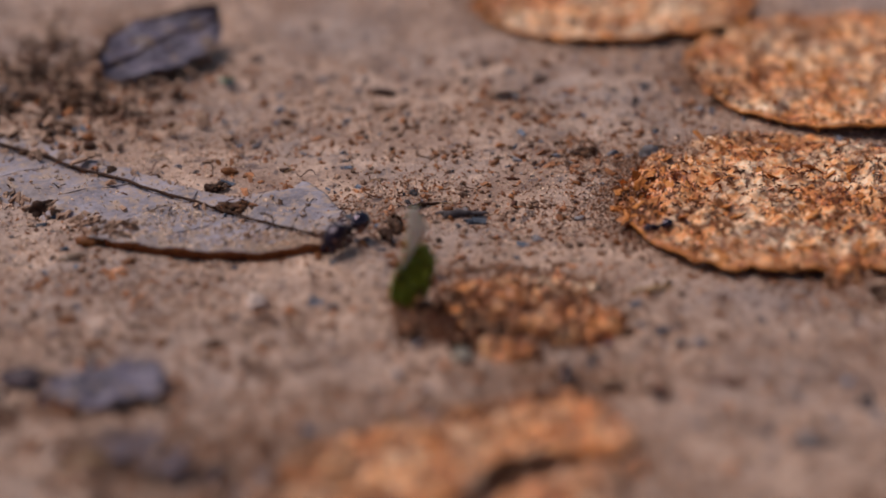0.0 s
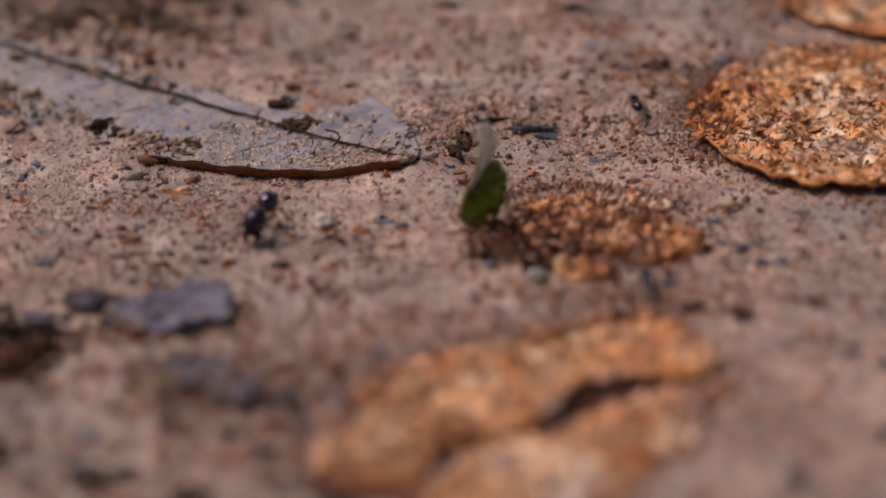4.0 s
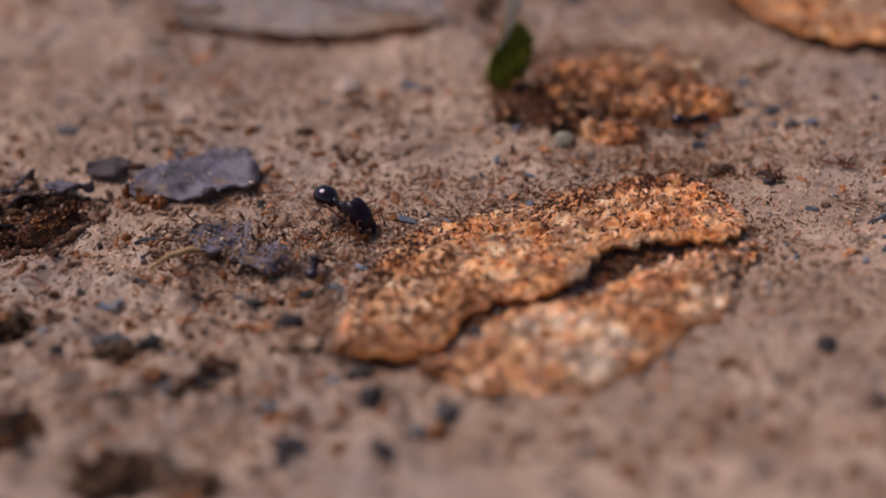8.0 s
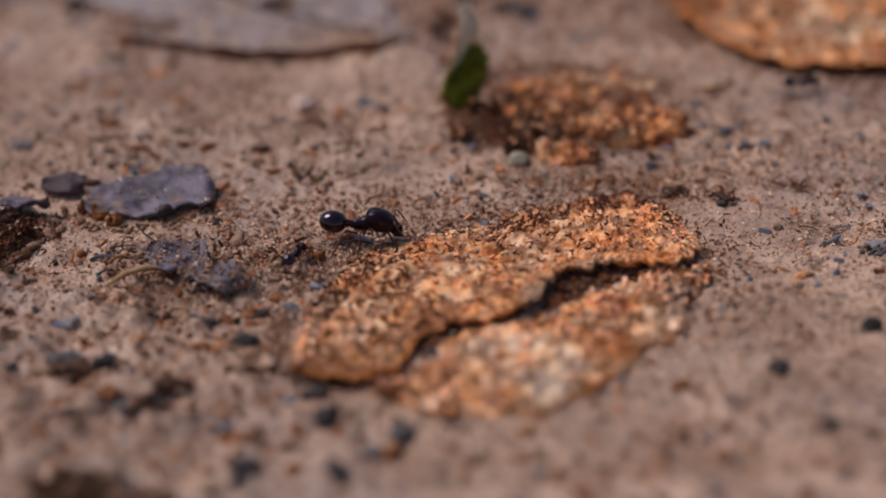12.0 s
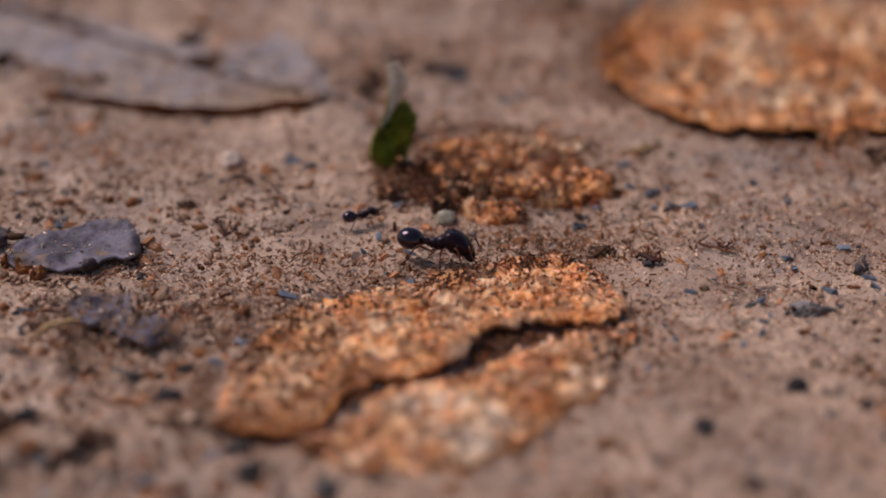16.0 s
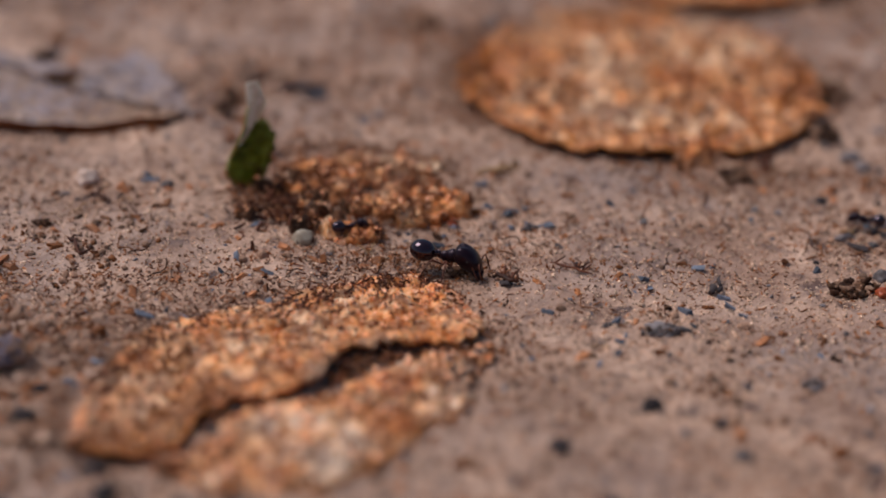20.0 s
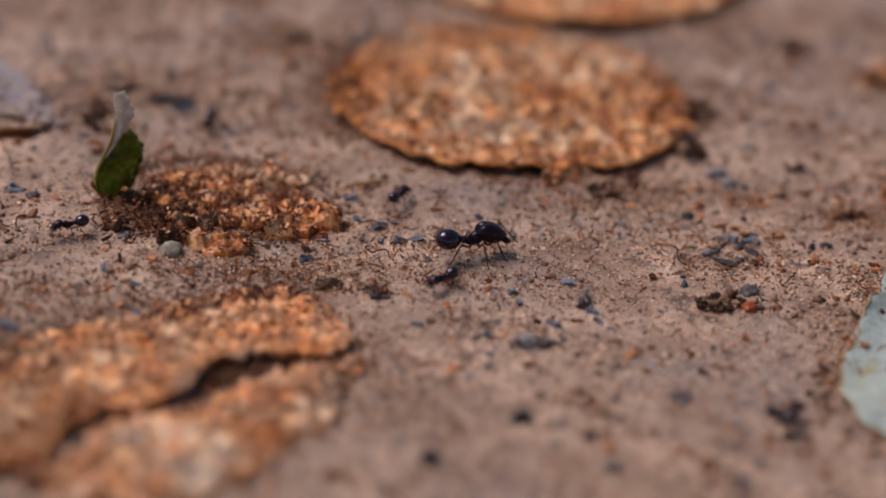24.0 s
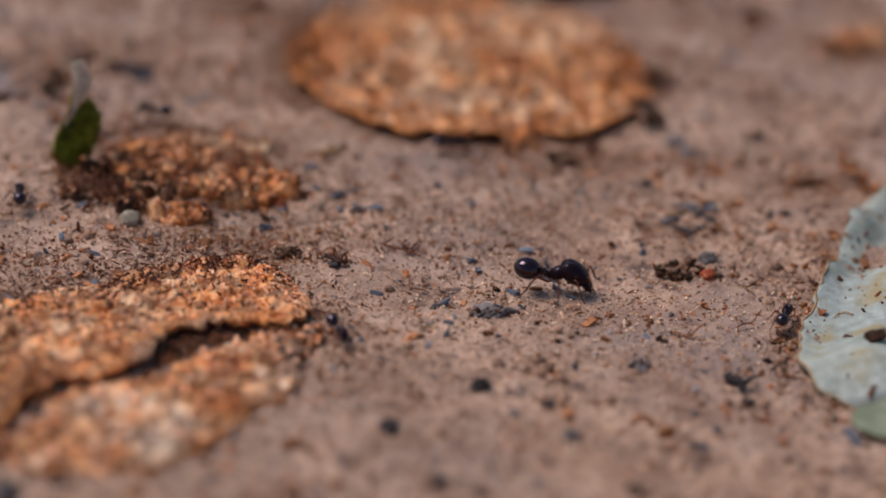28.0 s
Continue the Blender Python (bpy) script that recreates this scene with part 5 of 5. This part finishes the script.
def coloured_grit():
    """Loose orange crumbs and blue-grey grit, thicker in some patches than in others."""
    g = np.random.default_rng(616)
    for n, mat, label, lattice, size in ((2600, ORANGE_CRUMB, "loose orange-brown crumbs on damp soil", 0, (0.2, 0.8)), (900, BLUE_GRIT, "blue-grey grit on damp soil", 1, (0.2, 0.9)),
                                         (900, RIM, "rust-brown crumbs on damp soil", 1, (0.2, 0.8))):
        x, y = g.uniform(-75, 95, n * 3), 5 + 165 * g.random(n * 3) ** 1.3
        thick = np.clip(0.35 + 0.9 * value_noise(x, y, 11, lattice), 0.06, 1) * np.where(y < 36, 0.45, 1)
        keep = g.random(n * 3) < thick
        x, y = x[keep][:n], y[keep][:n]
        k = len(x)
        q = size[0] + size[1] * g.random(k) ** 3
        heap("coloured_grit", np.stack([x, y, ground_height(x, y) + 0.1 * q], -1), q[:, None] * np.array([1, 0.8, 0.55]), mat, label, "grit", CHIP_V, CHIP_F, 0.4, 0.4, n)


coloured_grit()


def rootlets():
    """Hair-thin dry rootlets and fibres that curl out of the soil."""
    g = random.Random(5)
    for k in range(6):
        mat = (RIB, CHAFF, STRAW, CHAFF, RIB, RUSTY)[k]
        first = thing("rootlet", 0, 0, ("thin dark rootlet curling on the soil", "fine black fibre on the soil", "pale dry fibre on the soil",
                                        "fine black fibre on the soil", "thin dark rootlet curling on the soil", "rusty dry fibre on the soil")[k], "rootlet", "loose fibres on the soil")
        bm = bmesh.new()
        length = g.uniform(2.0, 5.0)
        pts = [(length * (s / 7 - 0.5), 0.6 * math.sin(s * 0.9 + k), 0.25 + 0.5 * abs(math.sin(s * 0.7 + k * 2))) for s in range(8)]
        tube(bm, pts, [0.05, 0.08, 0.09, 0.09, 0.08, 0.08, 0.06, 0.03], 5)
        part("fibre", bm, mat, first)
        for n in range(22):
            x, y = g.uniform(-60, 85), 30 + 100 * g.random()
            m = pose(x * MM, y * MM, float(ground_height(x, y)) * MM, g.uniform(-25, 25), g.uniform(-30, 30), g.uniform(0, 360))
            if n == 21:
                first.matrix_basis = m
            else:
                copy_thing(first, m)


rootlets()



def drifts():
    """Wind-blown drifts of chaff slivers, rust flakes and grit."""
    g = np.random.default_rng(321)
    spots = ((-12, 109, 4.5, 3), (13, 106, 5, 5), (19, 116, 4, 7), (18, 128, 4, 3), (8, 146, 5, 4), (-3, 117, 4, 3), (32, 127, 4, 3), (5, 64.5, 5, 2.2),
             (66, 105, 2.5, 5), (50, 81, 5, 3), (62, 66, 5, 4), (85, 122, 5, 3), (95, 113, 5, 3), (29, 121, 3, 6), (17, 62, 4, 2), (57, 82, 4, 2.5),
             (-1, 55, 3, 1.6), (-24, 55, 5, 2.5), (-23, 50, 4, 2.5), (47, 80, 5, 4), (-14, 61, 5, 2), (9, 65, 5, 2), (-6, 105, 3, 3), (30, 71, 6, 3), (-43, 61, 2, 1), (-32, 60, 2.5, 1.5), (-34, 47, 5, 3), (-60, 62, 6, 4), (74, 57, 1.5, 3), (67, 40, 1.2, 4), (80, 75, 3, 2), (38, 60, 7, 4), (52, 70, 8, 4), (-45, 91, 6, 3), (25, 66, 8, 4), (-30, 84, 6, 4), (-44, 78, 6, 4), (-55, 45, 8, 5), (-48, 34, 8, 5), (-38, 24, 8, 5), (-58, 28, 8, 5), (-60, 72, 6, 5), (-62, 88, 6, 5), (-20, 136, 8, 6))
    for mat, share, size, label in ((CHAFF, 60, (0.28, 0.08, 0.07), "dark chaff blown into drifts"), (RUSTY, 150, (0.26, 0.11, 0.08), "rust-brown flakes blown into drifts"),
                                    (RIM, 60, (0.2, 0.13, 0.1), "dark brown crumbs in drifts"), (GRAIN, 200, (0.15, 0.13, 0.11), "pale sand grains in drifts")):
        x = np.concatenate([g.normal(s[0], s[2], share) for s in spots])
        y = np.concatenate([g.normal(s[1], s[3], share) for s in spots])
        near = ((x + 2) * 0.91 + (y - 41) * 0.41) ** 2 / 530 + ((41 - y) * -0.91 + (x + 2) * -0.41) ** 2 / 260 > 1
        x, y = x[near], y[near]
        n = len(x)
        heap("drift_litter", np.stack([x, y, ground_height(x, y) + 0.05 + 0.25 * g.random(n)], -1), (0.5 + 1.1 * g.random((n, 1)) ** 2) * np.array(size),
             mat, label, "litter", CHIP_V, CHIP_F, 0.35, 0.6, 17)


drifts()


def clumps():
    """Small heaps of damp soil clods, rust-brown crumbs and chaff in the churned ground."""
    g = np.random.default_rng(909)
    spots = [(g.uniform(-72, -14), 20 + 62 * g.random(), g.uniform(1.0, 3.2)) for _ in range(70)]
    spots = [s for s in spots if abs(s[0] + 39) > 12 or abs(s[1] - 63) > 5] + [(g.uniform(20, 80), 18 + 40 * g.random(), g.uniform(0.8, 1.8)) for _ in range(22)]
    spots += [(g.uniform(-9, 20), g.uniform(97, 150), g.uniform(0.9, 2.4)) for _ in range(18)] + [(g.uniform(78, 106), g.uniform(84, 140), g.uniform(0.9, 2.2)) for _ in range(14)]
    for mat, share, size, label, chip in ((CRUMB, 6, 0.55, "damp brown soil clods in small heaps", False), (RIM, 4, 0.42, "rust-brown crumbs in small heaps", False),
                                          (MOSS, 2, 0.5, "dark rotten crumbs in small heaps", False), (CHAFF, 6, 0.45, "dark chaff in small heaps", True)):
        x = np.concatenate([g.normal(s[0], s[2], share) for s in spots])
        y = np.concatenate([g.normal(s[1], s[2] * 0.8, share) for s in spots])
        out = (((x + 2) * 0.91 + (y - 40) * 0.41) / 25) ** 2 + (((y - 40) * 0.91 - (x + 2) * 0.41) / 18.5) ** 2 > 1
        x, y = x[out], y[out]
        n = len(x)
        r = size * (0.35 + 0.9 * g.random((n, 1)) ** 2) * g.uniform(0.6, 1.1, (n, 3)) * (np.array([1, 0.35, 0.3]) if chip else np.array([1.1, 0.9, 0.75]))
        heap("soil_heaps", np.stack([x, y, ground_height(x, y) + 0.1], -1), r, mat, label, "soil", CHIP_V if chip else LUMP_V, CHIP_F if chip else LUMP_F, 0.3 if chip else 0.14, 0.5, 23, smooth=not chip)


clumps()


def leaf_scraps():
    """Bark scrap, clods and a curled stem that lie on the dead leaf."""
    knobby_clod(-26.5, 111.0, 2.6, 1.1, 0.8, 20, "dark crumbly bark scrap lying on the leaf midrib", 91, (RIB, MOSS, RIM), 0.5)
    knobby_clod(-29.5, 118.0, 1.6, 0.9, 0.7, 14, "small dark brown clod on a leaf", 92, (RIB, MOSS, CRUMB), 0.4)
    stone("clod", -51.5, 113.5, (1.9, 1.2, 1.2), RIB, "dark brown soil clod beside a leaf", "clod", 20, 0.5)
    stone("clod", -46.6, 110.5, (1.0, 0.8, 0.7), CRUMB, "brown soil clod on a leaf", "clod", 40, 0.4)
    stone("pebble", -39.8, 94.5, (1.0, 0.6, 0.5), FLAKE, "bright orange husk grain below a leaf", "husk chip", 10, 0.3)
    twig(-44.5, 103, 3.6, -20, RIM, "rusty brown bark flake at the leaf margin", 0.6, 0.4, 1, seed=23)
    ob = thing("grass_stem", -22.3, 105.5, "thin curled brown stem standing on a leaf", "stem")
    bm = bmesh.new()
    tube(bm, [(0.9 * math.sin(s * 0.75), -2.2 + 0.55 * s, 0.8 + 1.1 * math.sin(s * 0.38)) for s in range(9)], [0.1, 0.13, 0.14, 0.14, 0.13, 0.12, 0.12, 0.1, 0.06], 6)
    part("stalk", bm, RIB, ob)


leaf_scraps()


def chips():
    """Bark chips, rust flakes and grey grit over the bare ground behind the leaf and the husks."""
    g = np.random.default_rng(515)
    for n, mat, size, label in ((130, RIM, (0.9, 0.45, 0.3), "rust-brown bark chips on bare soil"), (90, CHAFF, (1.1, 0.3, 0.25), "dark bark slivers on bare soil"),
                                (70, BLACK, (0.55, 0.4, 0.35), "dark grit on bare soil"), (110, RUSTY, (0.6, 0.4, 0.25), "rusty husk flakes on bare soil"), (60, STONE, (0.7, 0.5, 0.35), "grey grit on bare soil")):
        x, y = g.uniform(-28, 40, n), 98 + 70 * g.random(n)
        far = (((x - 44.5) / 22.5) ** 2 + ((y - 108) / 23.5) ** 2 > 1) & ((x > -14) | (y > 128))
        x, y = np.concatenate([x[far], g.uniform(60, 108, n)]), np.concatenate([y[far], 60 + 75 * g.random(n)])
        out = (((x - 62) / 25) ** 2 + ((y - 156) / 26) ** 2 > 1) & (((x - 44.5) / 22.5) ** 2 + ((y - 108) / 23.5) ** 2 > 1)
        x, y = x[out], y[out]
        k = len(x)
        heap("ground_chips", np.stack([x, y, ground_height(x, y) + 0.12], -1), (0.4 + 0.8 * g.random((k, 1)) ** 2) * g.uniform(0.7, 1.2, (k, 3)) * np.array(size), mat, label, "litter", LUMP_V, LUMP_F, 0.16, 0.4, n, smooth=True)


chips()


# ---- ants ----
HIPS = [(1.15, 0.42, 1.25, 35), (0.35, 0.46, 1.2, 92), (-0.35, 0.42, 1.2, 148)]


def build_ant(name, size, label, gaster=1.0, head=1.0):
    """An ant that faces +x; sizes in millimetres for a large worker, times size."""
    ob = tagged(new(name), label, "ant", "ants")
    k = size

    def shape(nm, balls, mat, parent, lab="", origin=(0, 0, 0)):
        bm = bmesh.new()
        for c, r, t in balls:
            ball(bm, [(a - o) * k for a, o in zip(c, origin)], [a * k for a in r], t, 3)
        p = part(nm, bm, mat, parent, lab)
        p.location = [o * k * MM for o in origin]
        return p

    shape("gaster", [((-2.95, 0, 1.85), (1.45 * gaster, 1.24 * gaster, 1.15 * gaster), (0, 8, 0))], SHELL, ob, "glossy black round abdomen")
    shape("waist", [((-1.15, 0, 1.62), (0.3, 0.26, 0.52), (0, -14, 0)), ((-1.58, 0, 1.68), (0.32, 0.34, 0.46), (0, 8, 0)), ((-0.95, 0, 1.4), (0.4, 0.2, 0.2), (0, 0, 0))], SHELL, ob)
    shape("thorax", [((0.35, 0, 1.72), (0.85, 0.72, 0.74), (0, -14, 0)), ((-0.42, 0, 1.52), (0.72, 0.5, 0.62), (0, 14, 0)), ((-0.85, 0, 1.72), (0.22, 0.3, 0.2), (0, 30, 0)),
                     ((0.0, 0, 1.2), (0.9, 0.36, 0.4), (0, 0, 0))], HEADSHELL, ob, "stout dull black thorax")
    neck = (0.8, 0, 1.85)
    bm = bmesh.new()
    bmesh.ops.create_icosphere(bm, subdivisions=4, radius=1)
    tip, middle = Euler((0, radians(28), 0)).to_matrix(), Vector((1.2, 0, 0.0))
    in_head = lambda p: (tip @ (Vector(p) * head) + middle) * k
    for v in bm.verts:
        # a square block with rounded corners, notched behind and narrowing to the mouth
        x, y, z = [math.copysign(abs(q) ** 0.8, q) for q in v.co]
        wide, deep = 1 - 0.2 * max(0, x) ** 2, 1 - 0.42 * max(0, x) ** 1.4
        if x < 0:
            x *= 1 - 0.22 * math.exp(-(y / 0.35) ** 2)
        v.co = (tip @ Vector((1.48 * x, 0.98 * y * wide, 0.86 * z * deep)) * head + middle) * k
    hd = part("head", bm, HEADSHELL, ob, "large square dark brown head")
    hd.location = [q * k * MM for q in neck]
    for s in (-1, 1):
        shape("eye", [((1.25, 0.9 * s * head, 0.25), (0.2, 0.12, 0.18), (0, 0, 0))], BLACK, hd)
        bm = bmesh.new()
        tube(bm, [in_head(p) for p in ((1.0, 0.5 * s, -0.12), (1.4, 0.62 * s, -0.22), (1.74, 0.48 * s, -0.32), (1.86, 0.12 * s, -0.38))], [r * k * head for r in (0.3, 0.29, 0.2, 0.06)], 8)
        part("mandible", bm, HEADSHELL, hd, "dark curved jaw")
        bm = bmesh.new()
        tube(bm, [in_head(p) for p in ((0.9, 0.34 * s, 0.42), (0.8, 0.8 * s, 0.75), (0.85, 1.15 * s, 0.8), (1.25, 1.3 * s, 0.55), (1.75, 1.35 * s, 0.2), (2.1, 1.28 * s, 0.05))], [r * k for r in (0.07, 0.08, 0.08, 0.07, 0.09, 0.05)], 6)
        part("antenna", bm, LIMB, hd, "elbowed reddish antenna")
    legs = []
    for n, (hx, hy, hz, fan) in enumerate(HIPS):
        for s in (-1, 1):
            a = radians(fan)
            ca, sa = math.cos(a), math.sin(a) * s
            reach = (2.4, 2.6, 3.4)[n]
            bm = bmesh.new()
            pts = [(0, 0, 0), (0.35 * ca, 0.35 * sa, -0.35), (reach * 0.48 * ca, reach * 0.48 * sa, 0.5), (reach * 0.6 * ca, reach * 0.6 * sa, 0.35),
                   (reach * 0.9 * ca, reach * 0.9 * sa, -1.05), (reach * 1.15 * ca, reach * 1.15 * sa, -hz - 0.53)]
            tube(bm, [[c * k for c in p] for p in pts], [r * k for r in (0.18, 0.13, 0.15, 0.1, 0.09, 0.05)], 7)
            leg = part("leg", bm, LIMB, ob, "thin jointed reddish leg")
            leg.location = (hx * k * MM, hy * s * k * MM, hz * k * MM)
            legs.append((leg, (hx * k, hy * s * k, hz * k), (n + (s > 0)) % 2, s))
    return ob, hd, legs, [c * k for c in neck]


MAJOR = build_ant("ant", 1.0, "large glossy black ant with a big head", 1.0, 1.27)
MINORS = [build_ant("ant", 0.56, "small black ant walking on the soil", 1.0, 0.88) for _ in range(6)]
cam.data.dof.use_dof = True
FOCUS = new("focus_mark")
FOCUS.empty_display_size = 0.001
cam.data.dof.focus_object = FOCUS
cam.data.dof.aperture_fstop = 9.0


# ---- what moves: t, x, y in millimetres, heading in degrees ----
MAJOR_ROWS = [(0, -12.41, 97.56, -129), (0.5, -14.34, 96.99, -164), (1, -15.72, 96.37, -185), (1.5, -17.64, 95.16, -156), (2, -19.6, 92.6, -152), (2.5, -21.95, 90.37, -135), 
    (4.5, -31.61, 74.09, -104), (5, -32.3, 67.4, -118), (5.5, -30.24, 67.78, -83), (6, -28.17, 63.35, -82), (6.5, -27.26, 59.61, -87), (7, -25.0, 55.8, -66), 
    (7.5, -23.8, 53.3, -64), (8, -22.3, 52.8, -47), (8.5, -21.2, 51.3, -52), (9, -20.2, 50.9, -48), (9.5, -20.2, 50.88, -57), (10, -20.28, 51.2, -51), 
    (10.5, -19.8, 50.3, -40), (11, -19.1, 50.5, -15), (11.5, -18.1, 51.3, -10), (12, -16.11, 53, -4), (12.5, -14.19, 53.78, 2), (14.5, -7.95, 56.54, 5), 
    (15, -5.71, 57.43, 1), (15.5, -3.58, 58.71, 22), (16, -0.58, 59.5, -12), (16.5, 1.76, 60.29, -7), (17, 2.81, 59.62, -3), (17.5, 4.83, 60.35, -3), 
    (18, 6.47, 60.72, -8), (18.5, 8.58, 62.11, 14), (19, 10.9, 62.87, 16), (19.5, 13.4, 62.0, -14), (20, 15.6, 60.9, -20), (20.5, 17.2, 59.8, -10), 
    (21, 19.3, 61.2, 2), (21.5, 22.06, 60.7, 3), (23.5, 30.93, 65.51, 9), (24, 32.82, 66.21, 13), (24.5, 32.87, 65.51, -4), (25, 33.6, 64.7, -24), 
    (25.5, 35.9, 63.8, -42), (26, 37.8, 61.7, -55), (26.5, 38.81, 59.2, -78), (27, 38.73, 55.86, -107), (27.5, 39.72, 51.72, -81), (28, 43.3, 51.6, -14)]
MINOR_ROWS = [[(0, 25.9, 99.3, -157), (1, 22.1, 97.7, -198), (2, 18.7, 101.7, -233), (2.5, 16.7, 104.9, -257), (4.5, 15.6, 114.7, -271), (5, 16.9, 116.3, -290), 
    (5.5, 17.2, 119.2, -279), (8.5, 24, 161, -297), (12, 4, 214, -250), (28, 0, 230, -250)],
    [(0, 11.7, 62.9, 83), (4.5, 12.3, 67.2, 95), (5, 11.2, 70.3, 127), (5.5, 9.7, 70.6, 200), (6, 9.1, 69.6, 280), (6.5, 10.7, 69.7, 362), 
    (7, 12.2, 70.7, 361), (7.5, 13.2, 69.8, 357), (8, 14.7, 70.6, 364), (8.5, 16.2, 70, 306), (9, 18.8, 64.9, 331), (9.5, 23.6, 65.9, 386), 
    (10, 27.8, 69.4, 410), (10.5, 28.2, 71.4, 430), (11, 30.7, 77.4, 426), (11.5, 32.5, 81.1, 418), (12, 33.6, 82.2, 365), (12.5, 34.6, 81.3, 313), 
    (14.5, 41.9, 73.3, 305), (15, 43.4, 68.5, 285), (16, 47, 53.9, 304), (17.5, 53.7, 53.3, 388), (19, 59.9, 60.7, 418), (19.5, 59.8, 63, 450), 
    (20, 62.2, 68.4, 520), (20.5, 56.9, 63.4, 584), (21, 53.6, 60, 573), (21.5, 51.2, 59.7, 534), (23.5, 31.2, 62.5, 541), (24, 28.3, 59.5, 576), 
    (24.5, 24.2, 57.4, 561), (25, 20.5, 56.5, 590), (26, 21.6, 54.3, 619), (27, 18.4, 45.8, 620), (28, 19.5, 42, 646)],
    [(0, -25.2, 42.8, 87), (10, -25.2, 42.8, 87), (10.5, -25.2, 43.7, 83), (11, -25, 44.8, 65), (11.5, -23.5, 47.4, 61), (12, -22.7, 48.8, 64), 
    (12.5, -21.5, 51.5, 62), (14.5, -15.9, 61.5, 54), (15, -13, 63.4, 34), (15.5, -9.9, 65.6, 39), (16, -8.2, 67.2, 24), (17, -6.5, 67.1, -5), 
    (17.5, -3.8, 66.7, -8), (18, 0.6, 66.2, -3), (19, 2.5, 68.1, 13), (20, 6.0, 69.4, 16), (21, 10.4, 68.9, 16), (21.5, 16.2, 70.9, 26), 
    (23.5, 26.1, 76.7, 38), (24, 26.8, 79.3, 53), (25, 30.5, 82.5, 30), (26, 34.7, 83.9, 12), (27, 35.8, 83.6, -7), (28, 38.1, 83.5, -3)],
    [(0, 3, 212, -88), (20.5, 3, 206, -88), (23.5, 8, 128, -89), (24, 6.7, 99.7, -104), (24.5, 2.7, 99.4, -169), (25, 0.6, 98.5, -100), 
    (25.5, 2.3, 97.1, -50), (26, 4.6, 93.8, -57), (27, 5.2, 92.6, -125), (28, 4.4, 93.4, -200)],
    [(0, -78, 72, 0), (14.5, -76, 72, 0), (21.5, -27, 72.5, -10), (22.8, -13, 72.6, -60), (23.5, -9.9, 72.2, -131), (24, -10.3, 71.8, -161), 
    (25, -11, 71.9, -175), (26, -11.3, 71.9, -200), (27, -11.2, 72.2, -250), (28, -10.9, 72.1, -270)],
    [(0, 58.3, 30.9, 60), (24, 58.3, 30.9, 60), (25, 58.5, 31.8, 60), (26, 59.4, 32.6, 60), (27, 61, 36.9, 60), (27.5, 63, 40.2, 60), 
    (28, 65.6, 43.3, 60)]]
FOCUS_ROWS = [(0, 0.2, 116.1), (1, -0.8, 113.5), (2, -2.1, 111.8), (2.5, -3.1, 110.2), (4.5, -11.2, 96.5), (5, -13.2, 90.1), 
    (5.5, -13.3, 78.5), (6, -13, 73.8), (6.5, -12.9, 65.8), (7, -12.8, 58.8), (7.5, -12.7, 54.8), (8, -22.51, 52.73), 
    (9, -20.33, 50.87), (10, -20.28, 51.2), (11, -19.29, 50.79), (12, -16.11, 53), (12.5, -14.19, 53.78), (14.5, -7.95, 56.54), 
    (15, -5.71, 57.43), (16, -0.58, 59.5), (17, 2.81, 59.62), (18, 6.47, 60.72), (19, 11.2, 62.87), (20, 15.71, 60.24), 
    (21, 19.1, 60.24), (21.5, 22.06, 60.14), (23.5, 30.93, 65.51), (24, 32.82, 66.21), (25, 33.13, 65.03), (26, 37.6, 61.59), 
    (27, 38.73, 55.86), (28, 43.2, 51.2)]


def stand(x, y, turn, over=0.0):
    return pose(x * MM, y * MM, (float(swell(x, y)) * 0.8 - 0.05 + over) * MM, 0, 0, turn)


def gait(ant, rows, stride, first):
    """Legs swing in two alternating sets of three while the ant moves, and rest while it stands."""
    _, _, legs, _ = ant
    times = np.array([r[0] for r in rows])
    xy = np.array([r[1:3] for r in rows])
    gone = np.concatenate([[0], np.cumsum(np.hypot(*np.diff(xy, axis=0).T) + 0.02 * np.abs(np.diff([r[3] for r in rows])))])
    ticks = np.arange(0, 28.01, 0.2)
    for leg, at, beat, side in legs:
        keys = []
        for t in ticks:
            phase = 2 * math.pi * np.interp(t, times, gone) / stride + math.pi * beat + first
            keys.append((float(t), Matrix.Translation([c * MM for c in at]) @ pose(0, 0, 0, -7 * side * max(0, math.cos(phase)), 0, side * -13 * math.sin(phase))))
        walk(leg, keys)


def motions():
    walk(MAJOR[0], [(t, stand(x, y, a, 0.55)) for t, x, y, a in MAJOR_ROWS])
    gait(MAJOR, MAJOR_ROWS, 4.2, 0.0)
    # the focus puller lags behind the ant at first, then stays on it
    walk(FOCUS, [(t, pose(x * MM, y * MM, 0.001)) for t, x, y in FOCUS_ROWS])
    nods = [(0, 6), (1, 0), (2.5, 4), (5, 6), (8, 8), (9.5, 12), (11, 18), (12, -4), (13, 0), (15, 4), (15.5, -12), (16, 6), (18.5, -10), (19, -14), (19.5, 12), (20, 14), (21, 6), (22, 4), (24, -10), (24.5, 8), (25, 16), (26, 14), (27, 4), (28, 3)]
    neck = [c * MM for c in MAJOR[3]]
    walk(MAJOR[1], [(t, Matrix.Translation(neck) @ pose(0, 0, 0, 0, nod, 0)) for t, nod in nods])
    for n, (ant, rows) in enumerate(zip(MINORS, MINOR_ROWS)):
        walk(ant[0], [(t, stand(x, y, a, 0.4)) for t, x, y, a in rows])
        gait(ant, rows, 2.4, n * 1.3)


motions()
